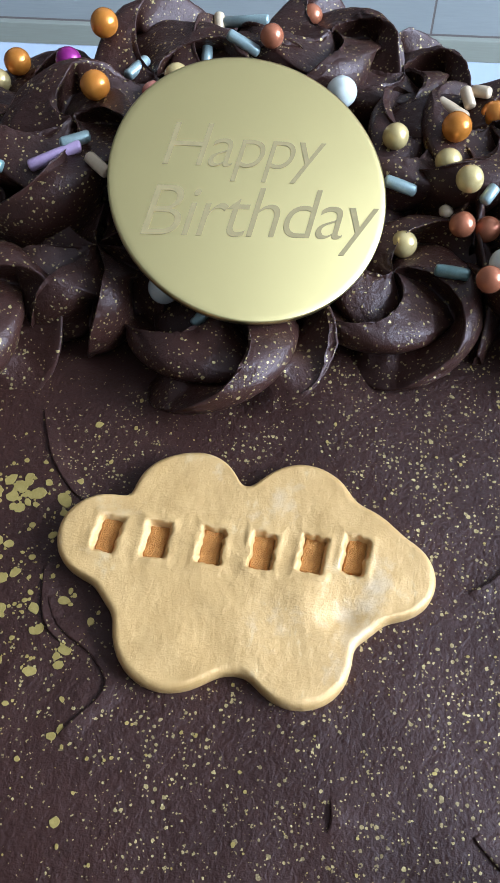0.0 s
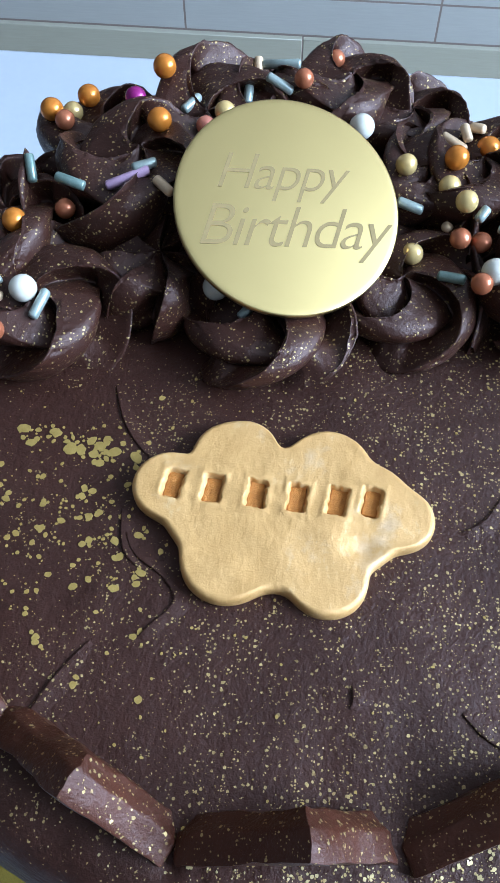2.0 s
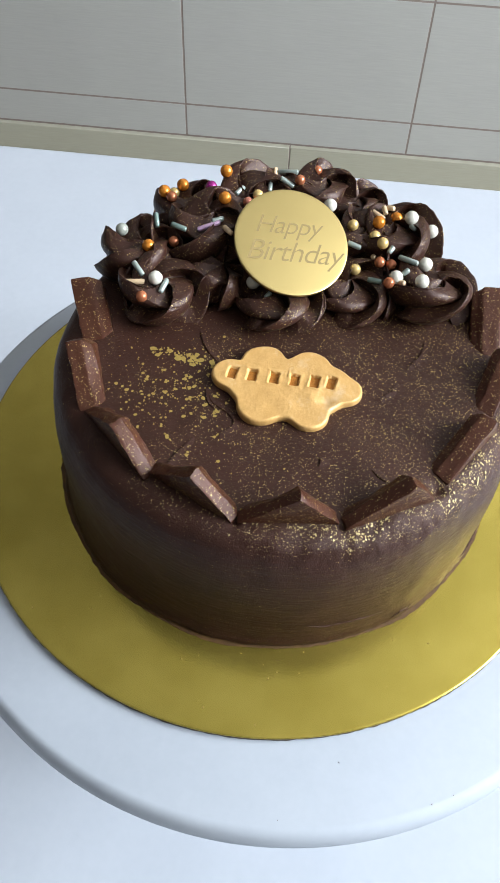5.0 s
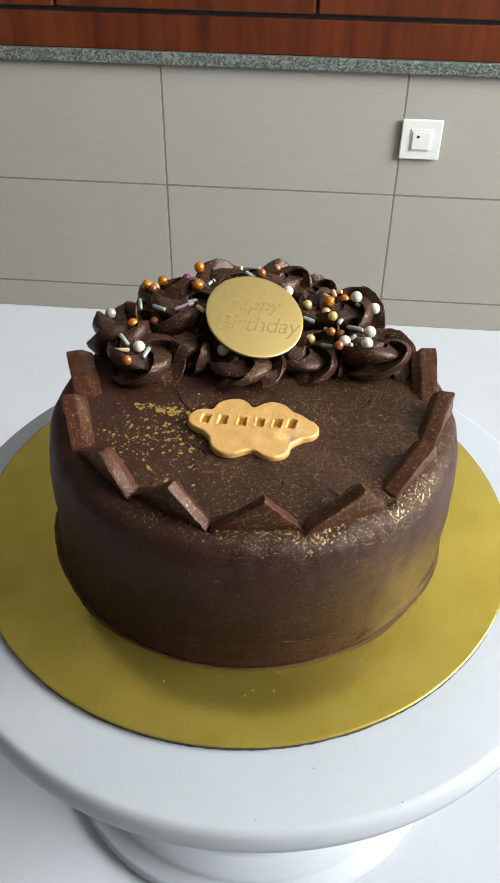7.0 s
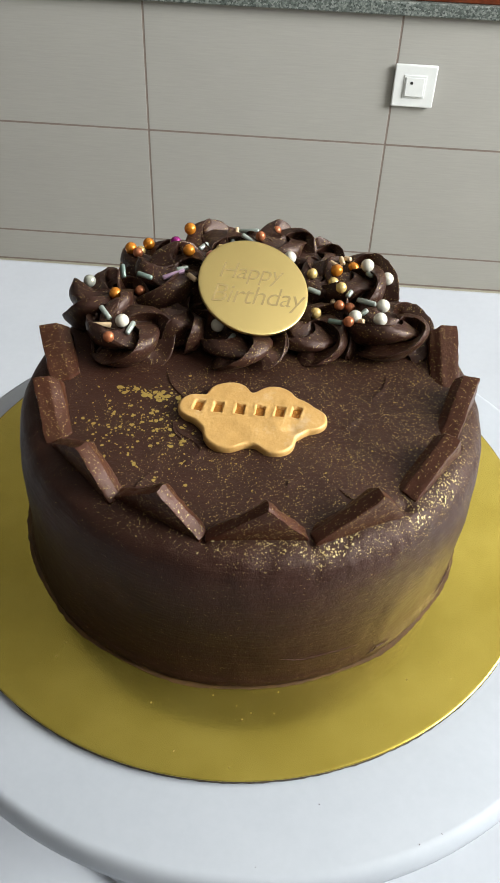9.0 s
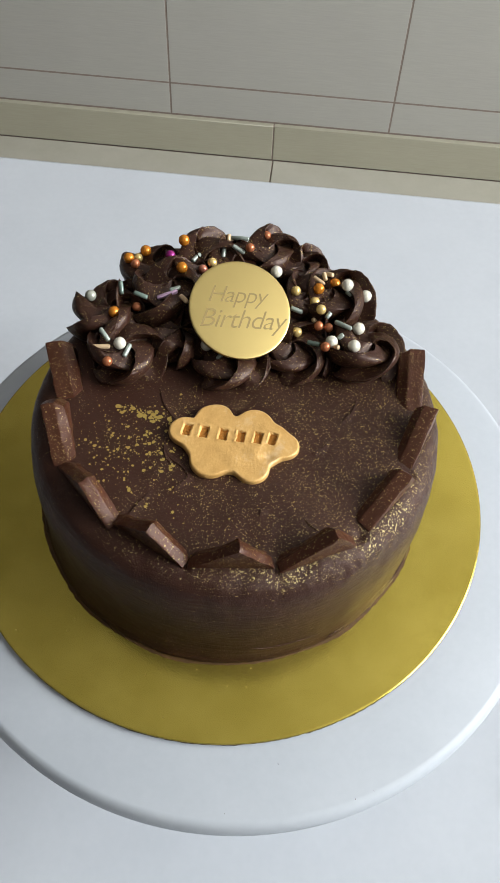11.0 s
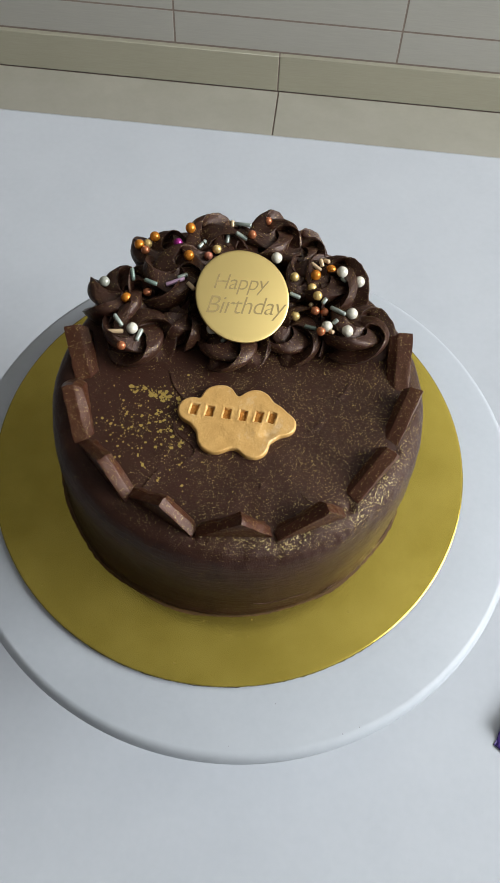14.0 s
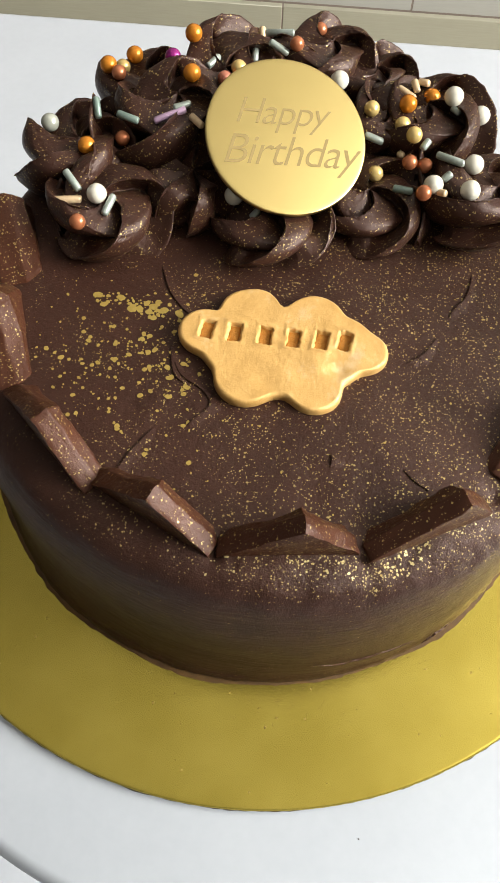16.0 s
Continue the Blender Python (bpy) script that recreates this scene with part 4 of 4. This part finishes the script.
def rod(kind, a, b):
    """A short sugar rod with rounded, uneven ends."""
    a, b = Vector(a), Vector(b)
    r, n, length = 0.00118, 14, (b - a).length
    rows = [(0.0, 0.0), (0.35, 0.04), (0.8, 0.16), (1.0, 0.5)]
    ring_rows = [(k * r, q * r) for k, q in rows] + [(r * 1.02, length * 0.5)] + [(k * r, length - q * r) for k, q in rows[::-1]]
    seed = a.x * 900
    verts, faces = lathe(ring_rows, n, lambda v: v * (1 + 0.05 * noise.noise(v * 400 + Vector((seed, 0, 0)))))
    ob = part("sugar_rod", mesh_of("sugar_rod", verts, faces), PEARL[kind])
    ob.matrix_world = Matrix.Translation(a) @ (b - a).to_track_quat("Z", "Y").to_matrix().to_4x4()
    return tagged(ob, WORDS[kind], "sprinkle", "sugar rods on the frosting")


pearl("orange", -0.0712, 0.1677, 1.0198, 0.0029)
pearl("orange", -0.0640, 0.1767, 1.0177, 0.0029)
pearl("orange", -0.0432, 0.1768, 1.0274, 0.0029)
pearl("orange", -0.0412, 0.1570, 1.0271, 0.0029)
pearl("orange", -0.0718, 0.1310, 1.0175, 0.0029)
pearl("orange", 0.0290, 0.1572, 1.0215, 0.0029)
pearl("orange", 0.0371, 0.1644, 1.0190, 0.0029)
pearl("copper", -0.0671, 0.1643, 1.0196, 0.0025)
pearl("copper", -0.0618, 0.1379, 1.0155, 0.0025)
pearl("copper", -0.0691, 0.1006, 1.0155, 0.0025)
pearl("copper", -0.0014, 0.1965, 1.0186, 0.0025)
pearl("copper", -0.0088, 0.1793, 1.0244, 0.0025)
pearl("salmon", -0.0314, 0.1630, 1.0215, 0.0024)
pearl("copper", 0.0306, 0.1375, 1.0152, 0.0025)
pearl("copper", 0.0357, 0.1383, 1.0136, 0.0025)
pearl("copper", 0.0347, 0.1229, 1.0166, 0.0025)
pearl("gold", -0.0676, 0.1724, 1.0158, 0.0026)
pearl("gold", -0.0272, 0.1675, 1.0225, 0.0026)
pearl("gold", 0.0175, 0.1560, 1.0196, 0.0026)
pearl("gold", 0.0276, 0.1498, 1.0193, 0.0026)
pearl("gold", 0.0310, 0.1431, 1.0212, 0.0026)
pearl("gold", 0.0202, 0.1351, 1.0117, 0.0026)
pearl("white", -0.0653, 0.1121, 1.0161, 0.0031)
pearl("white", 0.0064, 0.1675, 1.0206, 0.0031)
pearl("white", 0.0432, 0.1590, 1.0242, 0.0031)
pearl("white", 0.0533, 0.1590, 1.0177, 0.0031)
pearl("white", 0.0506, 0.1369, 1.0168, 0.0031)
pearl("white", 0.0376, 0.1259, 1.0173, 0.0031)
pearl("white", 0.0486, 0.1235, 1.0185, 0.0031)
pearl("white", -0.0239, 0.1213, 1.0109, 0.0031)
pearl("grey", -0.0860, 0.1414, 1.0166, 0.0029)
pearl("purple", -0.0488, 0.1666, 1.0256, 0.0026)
rod("teal", (-0.0713, 0.1474, 1.0230), (-0.0698, 0.1419, 1.0189))
rod("teal", (-0.0630, 0.1399, 1.0235), (-0.0558, 0.1382, 1.0224))
rod("silver", (-0.0758, 0.1177, 1.0193), (-0.0708, 0.1130, 1.0158))
rod("cream", (-0.0790, 0.1094, 1.0147), (-0.0698, 0.1104, 1.0149))
rod("silver", (-0.0623, 0.1059, 1.0137), (-0.0602, 0.1127, 1.0154))
rod("pink", (-0.0510, 0.1384, 1.0227), (-0.0413, 0.1423, 1.0249))
rod("silver", (-0.0452, 0.1419, 1.0253), (-0.0402, 0.1450, 1.0250))
rod("cream", (-0.0395, 0.1396, 1.0250), (-0.0351, 0.1360, 1.0240))
rod("silver", (-0.0203, 0.1901, 1.0202), (-0.0101, 0.1879, 1.0226))
rod("cream", (-0.0214, 0.1915, 1.0215), (-0.0211, 0.1880, 1.0194))
rod("silver", (-0.0226, 0.1814, 1.0211), (-0.0227, 0.1766, 1.0183))
rod("silver", (-0.0181, 0.1794, 1.0246), (-0.0113, 0.1784, 1.0211))
rod("silver", (-0.0378, 0.1683, 1.0213), (-0.0345, 0.1743, 1.0214))
rod("cream", (-0.0497, 0.1697, 1.0252), (-0.0486, 0.1661, 1.0251))
rod("cream", (0.0257, 0.1665, 1.0204), (0.0318, 0.1629, 1.0191))
rod("cream", (0.0308, 0.1686, 1.0221), (0.0322, 0.1645, 1.0204))
rod("cream", (0.0324, 0.1690, 1.0212), (0.0358, 0.1671, 1.0222))
rod("silver", (0.0430, 0.1575, 1.0214), (0.0460, 0.1553, 1.0206))
rod("silver", (0.0339, 0.1402, 1.0183), (0.0361, 0.1432, 1.0198))
rod("silver", (0.0386, 0.1386, 1.0182), (0.0468, 0.1338, 1.0194))
rod("teal", (0.0257, 0.1281, 1.0128), (0.0323, 0.1271, 1.0128))
rod("silver", (0.0156, 0.1455, 1.0179), (0.0219, 0.1444, 1.0164))
rod("cream", (0.0273, 0.1427, 1.0140), (0.0290, 0.1434, 1.0121))
rod("silver", (0.0405, 0.1287, 1.0169), (0.0431, 0.1303, 1.0187))
rod("cream", (0.0391, 0.1236, 1.0167), (0.0414, 0.1217, 1.0181))
rod("silver", (-0.0179, 0.1152, 1.0077), (-0.0156, 0.1175, 1.0093))

# ---- switch and wrapper ----
switch = tagged(empty("wall_switch", (0.2700, BACK - 0.006, 0.5120)), "square white plastic wall switch with one small rocker", "switch")
part("plate", box((-0.050, -0.009, -0.049), (0.050, 0.0, 0.049), 0.003), SWITCH, switch)
part("frame", box((-0.0265, -0.0115, -0.0265), (0.0265, -0.0085, 0.0265), 0.0012), SWITCH, switch)
rocker = part("rocker", box((-0.0225, -0.0150, -0.0225), (0.0225, -0.0110, 0.0225), 0.002), SWITCH, switch)
dot = bmesh.new()
bmesh.ops.create_cone(dot, cap_ends=True, segments=20, radius1=0.0035, radius2=0.0035, depth=0.0012, matrix=pose(-0.008, -0.0152, 0.010, 90))
part("indicator", dot, DARK, rocker, "small dark indicator dot")

def wrapper_mesh():
    """A torn end of a bar wrapper: a flattened sleeve with a crimped, crumpled end."""
    n_u, n_v = 60, 48
    verts, faces = [], []
    for i in range(n_u):
        u = i / (n_u - 1)
        half, thick = 0.019 * (1 - 0.25 * (1 - smoothstep(0, 0.3, u))), 0.0012 + 0.0075 * smoothstep(0.02, 0.4, u)
        for j in range(n_v):
            a = 2 * math.pi * j / n_v
            y = half * math.copysign(abs(math.cos(a)) ** 0.6, math.cos(a))
            z = thick * (1 + math.copysign(abs(math.sin(a)) ** 0.8, math.sin(a))) * 0.5
            crumple = noise.noise(Vector((u * 9, a * 1.5, 2))) * 0.0016
            verts.append((u * 0.085, y + crumple, max(0.0002, z + crumple * 0.8 * (1 if math.sin(a) > 0 else 0) + 0.0002)))
    for i in range(n_u - 1):
        for j in range(n_v):
            k = (j + 1) % n_v
            faces.append((i * n_v + j, (i + 1) * n_v + j, (i + 1) * n_v + k, i * n_v + k))
    faces.append(tuple(range(n_v)))
    faces.append(tuple((n_u - 1) * n_v + j for j in range(n_v - 1, -1, -1)))
    return mesh_of("wrapper", verts, faces)


wrapper = tagged(empty("chocolate_wrapper"), "crumpled purple chocolate bar wrapper lying on the white table", "wrapper")
wrapper.matrix_world = pose(0.2130, -0.0290, TABLE_Z, 0, 0, 54)
part("film", wrapper_mesh(), PURPLE, wrapper)
part("printed_label", box((0.014, -0.0030, 0.0088), (0.050, 0.0145, 0.0100), 0.0003), LABEL, wrapper, "pale printed label patch")
for k in range(4):
    part("print_bar", box((0.018, 0.0110 - 0.0036 * k, 0.0100), (0.030 + 0.004 * (k % 2), 0.0128 - 0.0036 * k, 0.0102)), INK, wrapper, "dark bar of unreadable print")


def crumb(x, y, z, size, mat):
    bm = bmesh.new()
    bmesh.ops.create_icosphere(bm, subdivisions=2, radius=size)
    for v in bm.verts:
        v.co = Vector((v.co.x * 1.6, v.co.y * 0.8, v.co.z * 0.6)) * (1 + 0.4 * noise.noise(v.co * 900 + Vector((x * 300, 0, 0))))
    for f in bm.faces:
        f.smooth = True
    ob = part("chocolate_crumb", bm, mat)
    ob.matrix_world = pose(x, y, z + size * 0.35, 0, 0, x * 4000)
    return tagged(ob, "tiny dark chocolate crumb on white plastic", "crumb", "crumbs on the turntable")


PLATE_TOP = BOARD_Z - 0.0032
for x, y, size in ((0.0687, -0.0632, 0.0002), (0.0771, -0.0588, 0.0002), (0.0324, -0.0520, 0.0002), (0.0104, -0.0760, 0.00014)):
    crumb(x, y, PLATE_TOP, size, CHOC)

# ---- tiles ----
ROW_Z = [(-0.040, 0.052), (0.052, 0.361), (0.361, 0.667), (1.45, 1.76), (1.76, 2.07), (2.07, 2.38), (2.38, 2.69), (2.69, 3.0), (3.0, 3.31), (3.31, 3.6)]
pieces = {}
for z0, z1 in ROW_Z:
    for k in range(12):
        x0, x1 = max(LEFT, TILE_X + 0.6 * k), min(RIGHT, TILE_X + 0.6 * (k + 1))
        if x1 - x0 < 0.02:
            continue
        key = (round(x1 - x0, 3), round(z1 - z0, 3))
        if key not in pieces:
            me = bpy.data.meshes.new("tile")
            b = tile_piece(x1 - x0, z1 - z0)
            b.to_mesh(me)
            b.free()
            pieces[key] = me
        part("tile", pieces[key], WALL_TILE, wall).location = (x0, BACK, z0)
part("grout", box((LEFT, BACK - 0.0146, FLOOR + 0.001), (RIGHT, BACK - 0.001, FLOOR + 0.107)), GROUT, wall)
skirting = tagged(empty("baseboard", (0, BACK, FLOOR)), "beige porcelain skirting tiles along the floor", "baseboard", kind="structure")
for k in range(-4, 4):
    x0, x1 = max(LEFT, -0.0915 + 1.2 * k), min(RIGHT, -0.0915 + 1.2 * (k + 1))
    if x1 - x0 > 0.02:
        part("tile", box((x0 + 0.0015, -0.016, 0.001), (x1 - 0.0015, 0.0, 0.108), 0.0015, 1), SKIRT_TILE, skirting)
rows_y = [FRONT] + [1.657 - 0.6 * k for k in range(6, -1, -1)] + [BACK - 0.016]
for y0, y1 in zip(rows_y, rows_y[1:]):
    for k in range(-4, 4):
        x0, x1 = max(LEFT, -0.0885 + 1.2 * k), min(RIGHT, -0.0885 + 1.2 * (k + 1))
        if x1 - x0 > 0.02 and y1 - y0 > 0.02:
            part("tile", box((x0 + 0.002, y0 + 0.002, FLOOR - 0.003), (x1 - 0.002, y1 - 0.002, FLOOR), 0.0008, 1), FLOOR_TILE, floor)
